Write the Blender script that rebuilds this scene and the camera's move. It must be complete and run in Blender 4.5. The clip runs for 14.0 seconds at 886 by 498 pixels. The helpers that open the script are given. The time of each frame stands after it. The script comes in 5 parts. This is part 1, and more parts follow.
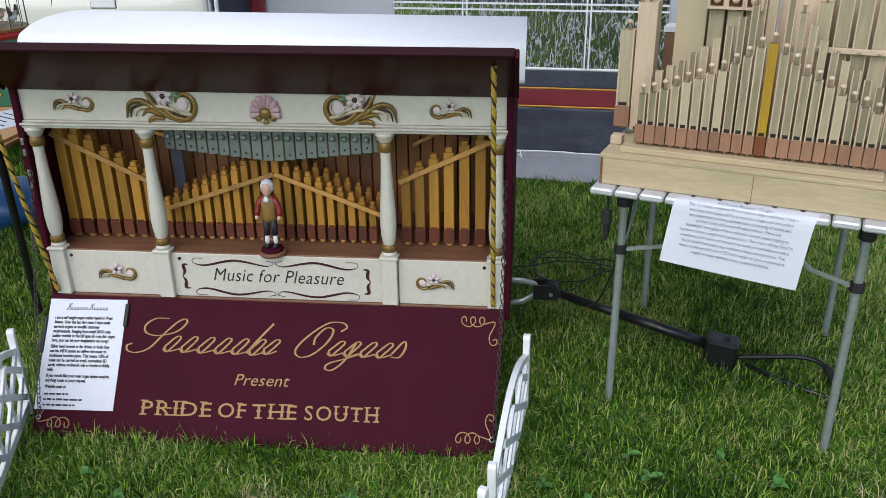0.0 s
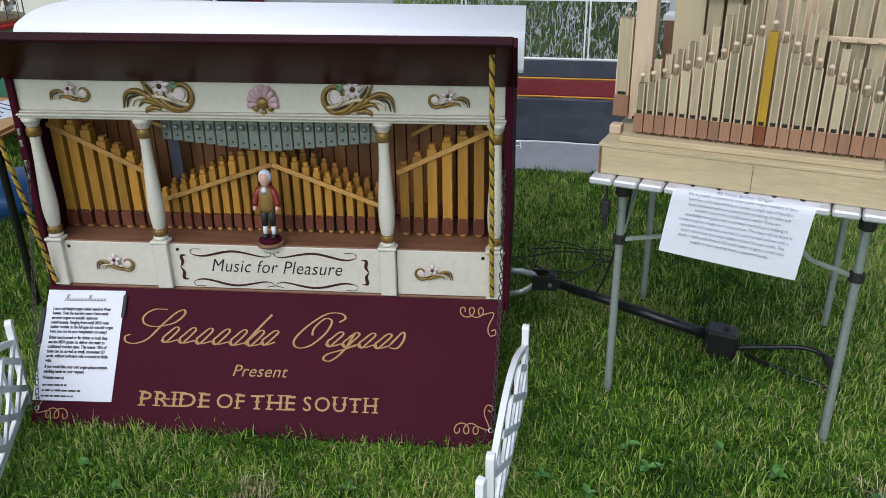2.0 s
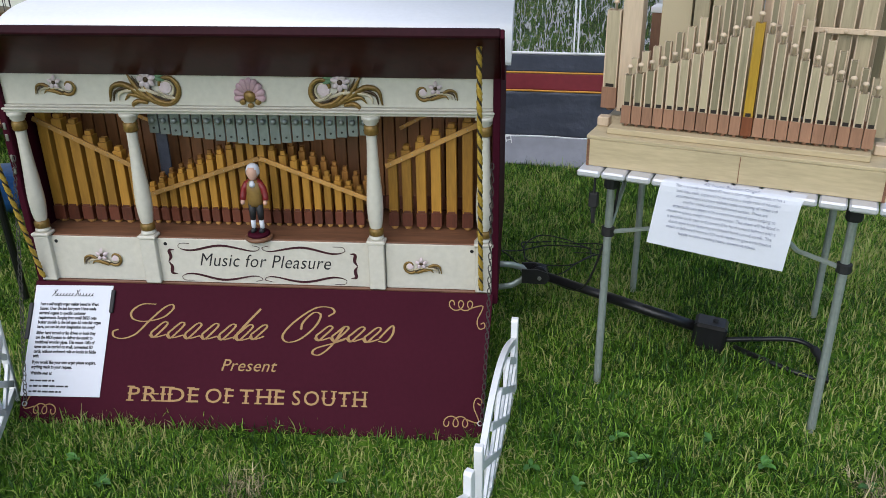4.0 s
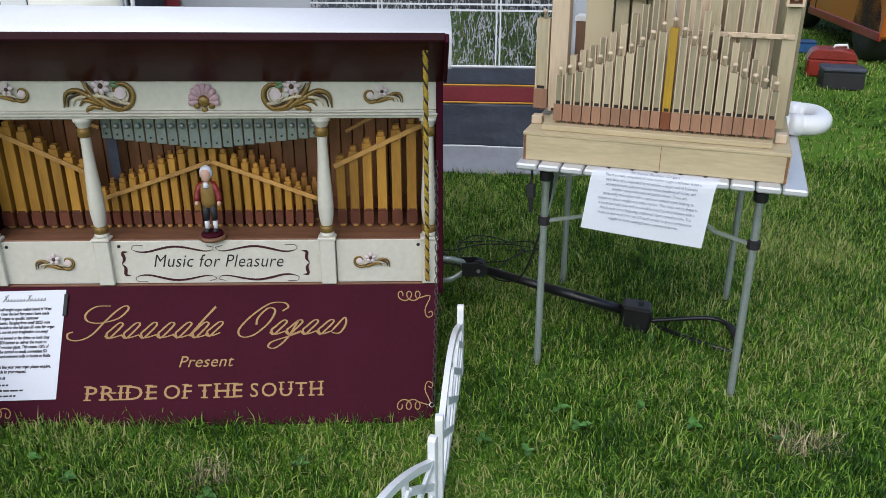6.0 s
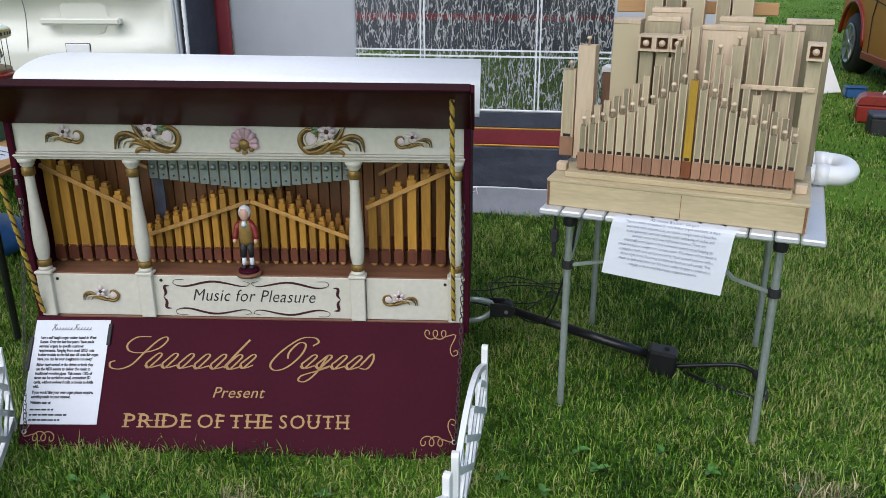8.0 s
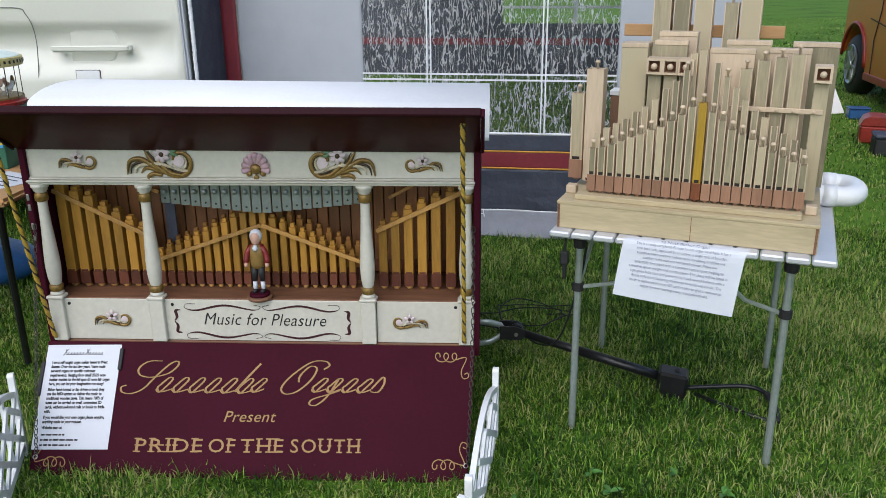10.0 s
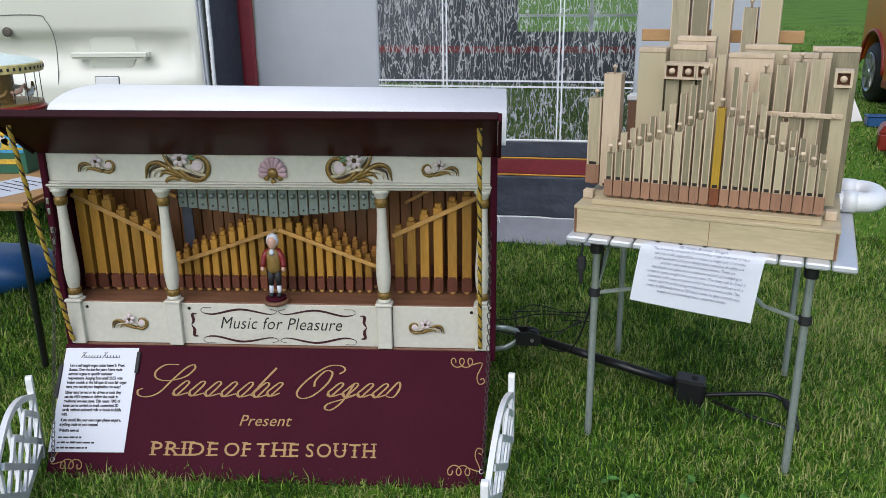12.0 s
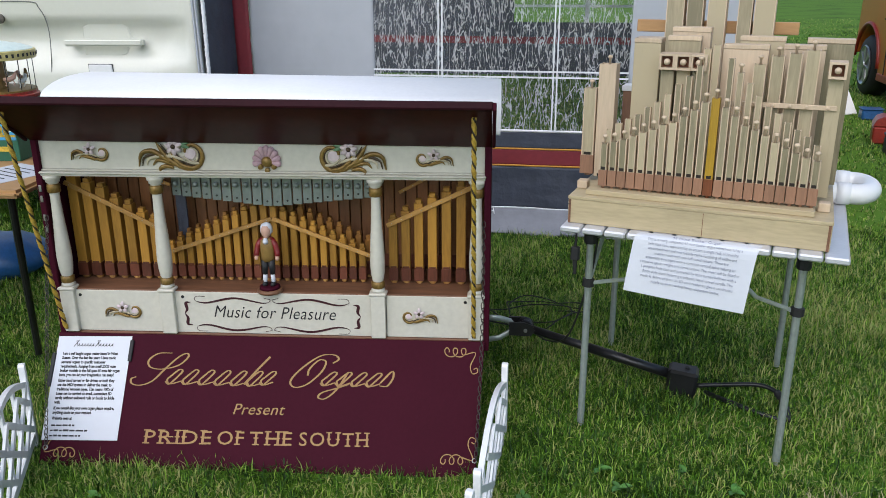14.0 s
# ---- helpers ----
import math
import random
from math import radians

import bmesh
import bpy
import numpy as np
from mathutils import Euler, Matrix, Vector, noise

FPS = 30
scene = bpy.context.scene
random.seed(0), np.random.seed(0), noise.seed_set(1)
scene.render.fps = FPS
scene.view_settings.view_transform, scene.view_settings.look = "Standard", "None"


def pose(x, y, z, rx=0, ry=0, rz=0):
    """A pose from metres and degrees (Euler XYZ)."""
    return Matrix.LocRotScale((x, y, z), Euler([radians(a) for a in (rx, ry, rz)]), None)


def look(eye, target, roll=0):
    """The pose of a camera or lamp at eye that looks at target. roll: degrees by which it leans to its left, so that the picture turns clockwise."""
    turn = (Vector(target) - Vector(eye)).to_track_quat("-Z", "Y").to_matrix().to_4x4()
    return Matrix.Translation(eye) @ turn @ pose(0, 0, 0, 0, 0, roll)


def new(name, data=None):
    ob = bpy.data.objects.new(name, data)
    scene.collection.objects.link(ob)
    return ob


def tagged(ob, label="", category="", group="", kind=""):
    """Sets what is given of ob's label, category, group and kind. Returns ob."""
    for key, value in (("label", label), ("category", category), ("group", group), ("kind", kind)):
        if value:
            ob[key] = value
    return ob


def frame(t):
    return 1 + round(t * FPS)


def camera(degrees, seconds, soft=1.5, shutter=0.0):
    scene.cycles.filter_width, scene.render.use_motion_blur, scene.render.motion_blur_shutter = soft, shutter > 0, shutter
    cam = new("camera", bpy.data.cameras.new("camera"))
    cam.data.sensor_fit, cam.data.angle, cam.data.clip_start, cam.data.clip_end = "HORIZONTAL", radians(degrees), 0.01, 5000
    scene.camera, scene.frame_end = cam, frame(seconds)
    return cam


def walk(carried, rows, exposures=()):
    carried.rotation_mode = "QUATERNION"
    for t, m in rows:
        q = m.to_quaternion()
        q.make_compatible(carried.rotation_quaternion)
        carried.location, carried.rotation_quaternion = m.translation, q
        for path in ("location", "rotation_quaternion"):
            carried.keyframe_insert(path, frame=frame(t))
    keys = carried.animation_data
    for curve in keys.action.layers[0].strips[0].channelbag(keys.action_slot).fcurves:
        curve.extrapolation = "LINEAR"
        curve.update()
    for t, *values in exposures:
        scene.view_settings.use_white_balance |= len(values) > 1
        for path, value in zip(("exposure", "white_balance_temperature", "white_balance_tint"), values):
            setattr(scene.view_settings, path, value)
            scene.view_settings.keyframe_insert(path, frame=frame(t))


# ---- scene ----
cam = camera(56.2, 14.0, soft=0.5)
PATH = [
    (0, (0.036, 0.153, 1.261), (-0.154, 1.977, 0.463), -0.7),
    (0.5, (0.036, 0.152, 1.257), (-0.153, 1.976, 0.461), -0.6),
    (1, (0.042, 0.156, 1.254), (-0.146, 1.979, 0.453), -0.7),
    (1.5, (0.037, 0.158, 1.255), (-0.153, 1.976, 0.445), -0.6),
    (2, (0.041, 0.159, 1.256), (-0.15, 1.974, 0.439), -0.8),
    (2.5, (0.043, 0.162, 1.254), (-0.145, 1.978, 0.438), -0.9),
    (3, (0.043, 0.164, 1.255), (-0.135, 1.976, 0.429), -1.0),
    (5.3, (0.069, 0.104, 1.233), (-0.101, 1.928, 0.431), -0.5),
    (5.5, (0.054, 0.072, 1.235), (-0.065, 1.904, 0.442), -0.6),
    (6, (-0.03, -0.007, 1.23), (0.003, 1.836, 0.455), -0.0),
    (6.5, (0.007, -0.059, 1.261), (-0.026, 1.798, 0.519), 0.4),
    (7, (0.036, -0.085, 1.266), (-0.036, 1.781, 0.549), 0.5),
    (7.5, (0.043, -0.081, 1.266), (-0.04, 1.792, 0.568), 0.2),
    (8, (0.037, -0.067, 1.265), (-0.052, 1.808, 0.574), -0.1),
    (8.2, (0.037, -0.065, 1.267), (-0.055, 1.814, 0.589), -0.3),
    (10.5, (0.015, -0.078, 1.27), (-0.086, 1.815, 0.634), -0.6),
    (11, (0.015, -0.079, 1.273), (-0.095, 1.817, 0.646), -0.7),
    (11.5, (0.011, -0.078, 1.266), (-0.112, 1.821, 0.651), -0.6),
    (12, (0.012, -0.076, 1.258), (-0.12, 1.821, 0.638), -0.6),
    (12.5, (0.01, -0.077, 1.253), (-0.117, 1.816, 0.619), -0.5),
    (13, (0.01, -0.075, 1.255), (-0.117, 1.816, 0.617), -0.4),
    (13.5, (0.013, -0.075, 1.254), (-0.108, 1.816, 0.616), -0.3),
    (14, (0.014, -0.077, 1.255), (-0.105, 1.814, 0.614), -0.2),
]
walk(cam, [(t, look(eye, target, roll)) for t, eye, target, roll in PATH])

# ---- light ----
world = bpy.data.worlds.new("sky")
scene.world = world
world.use_nodes = True
wn = world.node_tree.nodes
sky = wn.new("ShaderNodeTexSky")
sky.sky_type, sky.sun_disc = "NISHITA", False
sky.sun_elevation, sky.sun_rotation = radians(47), radians(198)
sky.air_density, sky.dust_density, sky.ozone_density = 1.0, 1.2, 2.0
world.node_tree.links.new(sky.outputs[0], wn["Background"].inputs[0])
wn["Background"].inputs[1].default_value = 0.15
sun = new("sun", bpy.data.lights.new("sun", "SUN"))
sun.data.energy, sun.data.angle, sun.data.color = 1.9, radians(75), (1.0, 0.965, 0.93)
sun.matrix_world = look((-2.0, -5.9, 6.7), (0, 0, 0))
scene.view_settings.exposure = 0.25


# ---- materials ----
def mat(name, color, rough=0.6, metal=0.0, vary=0.12, scale=8.0, fine=80.0, bump=0.15, stretch=(1, 1, 1), spec=0.5,
        tint=None, per_object=0.0, coat=0.0, island=0.0, bump_dist=0.002):
    """A painted or raw surface: colour that drifts at a coarse and a fine scale, with fine relief."""
    m = bpy.data.materials.new(name)
    m.use_nodes = True
    n, l = m.node_tree.nodes, m.node_tree.links
    b = n["Principled BSDF"]
    b.inputs["Roughness"].default_value, b.inputs["Metallic"].default_value = rough, metal
    b.inputs["Specular IOR Level"].default_value = spec
    b.inputs["Coat Weight"].default_value = coat
    tc, mp = n.new("ShaderNodeTexCoord"), n.new("ShaderNodeMapping")
    mp.inputs["Scale"].default_value = stretch
    l.new(tc.outputs["Object"], mp.inputs[0])
    src = mp.outputs[0]
    if per_object:
        oi, add = n.new("ShaderNodeObjectInfo"), n.new("ShaderNodeVectorMath")
        mul = n.new("ShaderNodeMath")
        mul.operation, mul.inputs[1].default_value = "MULTIPLY", 37.0
        l.new(oi.outputs["Random"], mul.inputs[0])
        l.new(mp.outputs[0], add.inputs[0])
        l.new(mul.outputs[0], add.inputs[1])
        src = add.outputs[0]
    big, small = n.new("ShaderNodeTexNoise"), n.new("ShaderNodeTexNoise")
    big.inputs["Scale"].default_value, big.inputs["Detail"].default_value = scale, 3
    small.inputs["Scale"].default_value, small.inputs["Detail"].default_value = fine, 4
    l.new(src, big.inputs[0]), l.new(src, small.inputs[0])
    mix = n.new("ShaderNodeMath")
    mix.operation = "MULTIPLY_ADD"
    mix.inputs[1].default_value = 0.5
    l.new(small.outputs[0], mix.inputs[0])
    half = n.new("ShaderNodeMath")
    half.operation, half.inputs[1].default_value = "MULTIPLY", 0.5
    l.new(big.outputs[0], half.inputs[0])
    l.new(half.outputs[0], mix.inputs[2])
    last = mix.outputs[0]
    if per_object or island:
        r = n.new("ShaderNodeMath")
        r.operation, r.inputs[1].default_value = "MULTIPLY_ADD", per_object or island
        if island:
            g = n.new("ShaderNodeNewGeometry")
            l.new(g.outputs["Random Per Island"], r.inputs[0])
        else:
            l.new(oi.outputs["Random"], r.inputs[0])
        sub = n.new("ShaderNodeMath")
        sub.operation, sub.inputs[1].default_value = "SUBTRACT", (per_object or island) / 2
        l.new(last, r.inputs[2])
        l.new(r.outputs[0], sub.inputs[0])
        last = sub.outputs[0]
    ramp = n.new("ShaderNodeValToRGB")
    ramp.color_ramp.elements[0].position, ramp.color_ramp.elements[1].position = 0.25, 0.75
    dark = tint or tuple(c * (1 - 2 * vary) for c in color)
    lite = tuple(min(0.95, c * (1 + vary)) for c in color)
    ramp.color_ramp.elements[0].color, ramp.color_ramp.elements[1].color = (*dark, 1), (*lite, 1)
    l.new(last, ramp.inputs[0])
    l.new(ramp.outputs[0], b.inputs["Base Color"])
    if bump:
        bp = n.new("ShaderNodeBump")
        bp.inputs["Strength"].default_value, bp.inputs["Distance"].default_value = bump, bump_dist
        l.new(small.outputs[0], bp.inputs["Height"])
        l.new(bp.outputs[0], b.inputs["Normal"])
    return m


maroon = mat("maroon_paint", (0.047, 0.0053, 0.0138), 0.6, spec=0.06, vary=0.1, scale=5, bump=0.05)
dark_maroon = mat("dark_maroon_varnish", (0.046, 0.0058, 0.0062), 0.28, vary=0.25, scale=6, fine=40, bump=0.06, spec=0.06)
edge_maroon = mat("dark_maroon_edge", (0.026, 0.0045, 0.008), 0.55, vary=0.2, scale=10, bump=0.05, spec=0.1)
cream = mat("cream_paint", (0.62, 0.595, 0.51), 0.38, vary=0.08, scale=5, fine=60, bump=0.08)
roof_white = mat("white_roof_cover", (0.91, 0.91, 0.90), 0.55, vary=0.03, scale=5, bump=0.1)
white_plastic = mat("white_plastic", (0.80, 0.81, 0.81), 0.35, vary=0.04, scale=9, bump=0.05)
gold = mat("gold_leaf", (0.27, 0.165, 0.045), 0.38, metal=0.4, vary=0.3, scale=20, fine=160, bump=0.2)
gold_flat = mat("gold_lettering", (0.34, 0.195, 0.065), 0.55, metal=0.1, vary=0.1, scale=30, bump=0.0)
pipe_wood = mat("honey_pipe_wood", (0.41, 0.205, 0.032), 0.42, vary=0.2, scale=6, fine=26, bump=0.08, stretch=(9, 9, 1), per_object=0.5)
darker_pipe_wood = mat("darker_honey_wood", (0.29, 0.13, 0.026), 0.45, vary=0.2, scale=6, fine=26, bump=0.08, stretch=(9, 9, 1), per_object=0.4)
foot_wood = mat("mahogany_foot_wood", (0.13, 0.036, 0.018), 0.45, vary=0.22, scale=6, fine=30, bump=0.1, stretch=(9, 9, 1.5), per_object=0.4)
back_wood = mat("brown_back_wood", (0.21, 0.085, 0.028), 0.5, vary=0.22, scale=5, fine=24, bump=0.1, stretch=(9, 9, 1), per_object=0.4)
shelf_wood = mat("brown_shelf_wood", (0.20, 0.092, 0.048), 0.55, vary=0.3, scale=5, fine=24, bump=0.1, stretch=(1, 9, 9))
lath_wood = mat("lath_wood", (0.50, 0.27, 0.075), 0.5, vary=0.2, scale=8, fine=40, bump=0.1, per_object=0.3)
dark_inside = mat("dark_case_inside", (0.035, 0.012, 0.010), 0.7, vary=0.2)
chime_metal = mat("grey_chime_metal", (0.27, 0.305, 0.295), 0.38, metal=0.5, vary=0.1, scale=20, bump=0.05, per_object=0.2)
steel = mat("zinc_steel", (0.45, 0.45, 0.44), 0.35, metal=0.9, vary=0.15, scale=30)
dull_steel = mat("dull_brown_steel", (0.13, 0.115, 0.10), 0.5, metal=0.7, vary=0.3, scale=60)
seam_grey = mat("grey_rubber_seam", (0.16, 0.16, 0.15), 0.6, vary=0.1)
black_metal = mat("black_painted_metal", (0.012, 0.012, 0.013), 0.35, vary=0.3, scale=15, bump=0.15)
black_rubber = mat("black_rubber", (0.014, 0.014, 0.015), 0.65, vary=0.2, scale=20, bump=0.2)
rope_gold = mat("gold_cord", (0.46, 0.30, 0.035), 0.6, vary=0.3, scale=60, fine=300, bump=0.5)
rope_black = mat("black_cord", (0.03, 0.02, 0.01), 0.7, vary=0.3, scale=60, fine=300, bump=0.5)
paper = mat("white_paper", (0.61, 0.635, 0.69), 0.45, vary=0.02, scale=6, bump=0.03)
straw = mat("dry_straw", (0.42, 0.36, 0.20), 0.7, vary=0.3, scale=20, island=0.5)
ink = mat("black_ink", (0.015, 0.015, 0.017), 0.6, vary=0.0, bump=0.0)
pink = mat("pink_paint", (0.55, 0.36, 0.40), 0.4, vary=0.15, scale=40)
leaf_green = mat("carving_green", (0.16, 0.30, 0.16), 0.4, vary=0.2, scale=40)
plywood = mat("birch_plywood", (0.48, 0.39, 0.235), 0.5, vary=0.14, scale=3, fine=22, bump=0.06, stretch=(1.2, 9, 9))
poplar = mat("pale_poplar_wood", (0.38, 0.318, 0.205), 0.45, vary=0.18, scale=5, fine=24, bump=0.06, stretch=(8, 8, 0.8), per_object=0.85,
             tint=(0.21, 0.182, 0.11))
# pale wood; also paints the sunlit edges and sky-lit lids of poplar pipes
pine_and_lit_edges = mat("pale_pine_and_lit_edges", (0.59, 0.46, 0.32), 0.5, vary=0.1, scale=5, fine=24, bump=0.05, stretch=(8, 8, 0.8), per_object=0.3)
yellow_wood = mat("yellow_heartwood", (0.42, 0.25, 0.02), 0.45, vary=0.15, scale=5, fine=24, bump=0.06, stretch=(8, 8, 0.8))
cherry = mat("pink_cherry_wood", (0.30, 0.158, 0.095), 0.48, vary=0.15, scale=6, fine=30, bump=0.06, stretch=(8, 8, 1), per_object=0.35)
dark_cherry = mat("red_brown_wood", (0.17, 0.05, 0.018), 0.45, vary=0.15, scale=6, fine=30, stretch=(8, 8, 1))
mouth_shade = mat("painted_mouth_shade", (0.02, 0.013, 0.009), 0.8, vary=0.2, bump=0)
pvc = mat("white_pvc", (0.82, 0.83, 0.83), 0.28, vary=0.02, scale=12, bump=0.0)
table_top = mat("silver_slat", (0.62, 0.63, 0.66), 0.35, metal=0.35, vary=0.05, scale=12, fine=120, bump=0.06, per_object=0.1)
leg_metal = mat("grey_green_aluminium", (0.36, 0.41, 0.385), 0.38, metal=0.5, vary=0.1, scale=20, bump=0.05)
tent_grey = mat("pale_grey_canvas", (0.40, 0.42, 0.455), 0.75, vary=0.05, scale=2.2, fine=14, bump=0.12, bump_dist=0.006)
tent_navy = mat("charcoal_canvas", (0.047, 0.055, 0.080), 0.6, vary=0.16, scale=3, fine=12, bump=0.7, bump_dist=0.02)
tent_red = mat("red_canvas", (0.20, 0.020, 0.030), 0.6, vary=0.12, scale=4, fine=40, bump=0.2)
tent_gold = mat("orange_piping", (0.55, 0.25, 0.03), 0.6, vary=0.1)
skirt_grey = mat("grey_skirt_canvas", (0.21, 0.22, 0.25), 0.7, vary=0.14, scale=3, fine=16, bump=0.7, bump_dist=0.01)
tape_white = mat("white_tape", (0.75, 0.76, 0.78), 0.5, vary=0.05)
van_paint = mat("cream_van_paint", (0.66, 0.66, 0.58), 0.28, vary=0.02, scale=2, bump=0.0, coat=0.5)
car_paint = mat("orange_car_paint", (0.52, 0.10, 0.012), 0.3, vary=0.1, scale=3, bump=0.0, coat=0.6, tint=(0.36, 0.12, 0.02))
alloy = mat("silver_alloy", (0.42, 0.42, 0.43), 0.3, metal=0.85, vary=0.1)
red_plastic = mat("red_painted_tin", (0.26, 0.022, 0.012), 0.4, vary=0.25, scale=14)
blue_plastic = mat("blue_plastic", (0.02, 0.10, 0.28), 0.4, vary=0.2, scale=12)
orange_wood = mat("orange_table_laminate", (0.46, 0.26, 0.11), 0.4, vary=0.1, scale=4, fine=30, stretch=(1, 6, 6))
green_card = mat("dark_green_card", (0.012, 0.10, 0.055), 0.5, vary=0.1)
skin = mat("painted_pink", (0.60, 0.36, 0.27), 0.45, vary=0.05)
coat_red = mat("painted_red", (0.20, 0.012, 0.014), 0.4, vary=0.15, scale=40)
vest_gold = mat("painted_olive_gold", (0.24, 0.145, 0.04), 0.4, vary=0.15, scale=40)


def wrinkled_film():
    """Clear window film: mostly see-through, with sharp crossing creases whose sky glints are painted white."""
    m = bpy.data.materials.new("wrinkled_clear_film")
    m.use_nodes = True
    n, l = m.node_tree.nodes, m.node_tree.links
    tr, gl, mx = n.new("ShaderNodeBsdfTransparent"), n.new("ShaderNodeBsdfGlossy"), n.new("ShaderNodeMixShader")
    tr.inputs[0].default_value = (0.93, 0.93, 0.93, 1)
    gl.inputs[0].default_value, gl.inputs["Roughness"].default_value = (0.98, 0.98, 1.0, 1), 0.32
    df, both = n.new("ShaderNodeBsdfDiffuse"), n.new("ShaderNodeMixShader")
    df.inputs[0].default_value, both.inputs[0].default_value = (0.85, 0.86, 0.88, 1), 0.45
    tc, mp = n.new("ShaderNodeTexCoord"), n.new("ShaderNodeMapping")
    mp.inputs["Rotation"].default_value, mp.inputs["Scale"].default_value = (0, radians(28), 0), (1.0, 1.0, 0.22)
    l.new(tc.outputs["Object"], mp.inputs[0])

    def ridge(scale, distortion, width):
        """Thin lines where a noise field crosses its middle value."""
        a, sub, ab, rg = n.new("ShaderNodeTexNoise"), n.new("ShaderNodeMath"), n.new("ShaderNodeMath"), n.new("ShaderNodeMapRange")
        a.inputs["Scale"].default_value, a.inputs["Detail"].default_value, a.inputs["Distortion"].default_value = scale, 3, distortion
        l.new(mp.outputs[0], a.inputs[0])
        sub.operation, sub.inputs[1].default_value, ab.operation = "SUBTRACT", 0.5, "ABSOLUTE"
        l.new(a.outputs[0], sub.inputs[0]), l.new(sub.outputs[0], ab.inputs[0]), l.new(ab.outputs[0], rg.inputs["Value"])
        rg.inputs["From Min"].default_value, rg.inputs["From Max"].default_value = 0.0, width
        rg.inputs["To Min"].default_value, rg.inputs["To Max"].default_value = 1.0, 0.0
        return rg.outputs[0]

    coarse, fine = ridge(17, 0.25, 0.014), ridge(46, 0.35, 0.034)
    h = n.new("ShaderNodeMath")
    h.operation = "MAXIMUM"
    l.new(coarse, h.inputs[0]), l.new(fine, h.inputs[1])
    bp = n.new("ShaderNodeBump")
    bp.inputs["Strength"].default_value, bp.inputs["Distance"].default_value = 1.0, 0.012
    l.new(h.outputs[0], bp.inputs["Height"]), l.new(bp.outputs[0], gl.inputs["Normal"])
    # creases are milky, with sky glints painted into that white; smooth film clear
    f = n.new("ShaderNodeMath")
    f.operation, f.inputs[1].default_value, f.inputs[2].default_value = "MULTIPLY_ADD", 0.70, 0.05
    l.new(h.outputs[0], f.inputs[0])
    l.new(f.outputs[0], mx.inputs[0]), l.new(tr.outputs[0], mx.inputs[1])
    l.new(gl.outputs[0], both.inputs[1]), l.new(df.outputs[0], both.inputs[2]), l.new(both.outputs[0], mx.inputs[2])
    l.new(mx.outputs[0], n["Material Output"].inputs[0])
    return m


film_clear = wrinkled_film()


def thin_canvas():
    """Roof canvas that lets some daylight through."""
    m = bpy.data.materials.new("thin_grey_canvas")
    m.use_nodes = True
    n, l = m.node_tree.nodes, m.node_tree.links
    b, t, x = n["Principled BSDF"], n.new("ShaderNodeBsdfTranslucent"), n.new("ShaderNodeMixShader")
    nz, rp = n.new("ShaderNodeTexNoise"), n.new("ShaderNodeValToRGB")
    nz.inputs["Scale"].default_value = 3
    rp.color_ramp.elements[0].color, rp.color_ramp.elements[1].color = (0.62, 0.61, 0.60, 1), (0.72, 0.70, 0.68, 1)
    l.new(nz.outputs[0], rp.inputs[0]), l.new(rp.outputs[0], b.inputs["Base Color"]), l.new(rp.outputs[0], t.inputs[0])
    b.inputs["Roughness"].default_value, x.inputs[0].default_value = 0.8, 0.88
    l.new(b.outputs[0], x.inputs[1]), l.new(t.outputs[0], x.inputs[2]), l.new(x.outputs[0], n["Material Output"].inputs[0])
    return m


roof_canvas = thin_canvas()


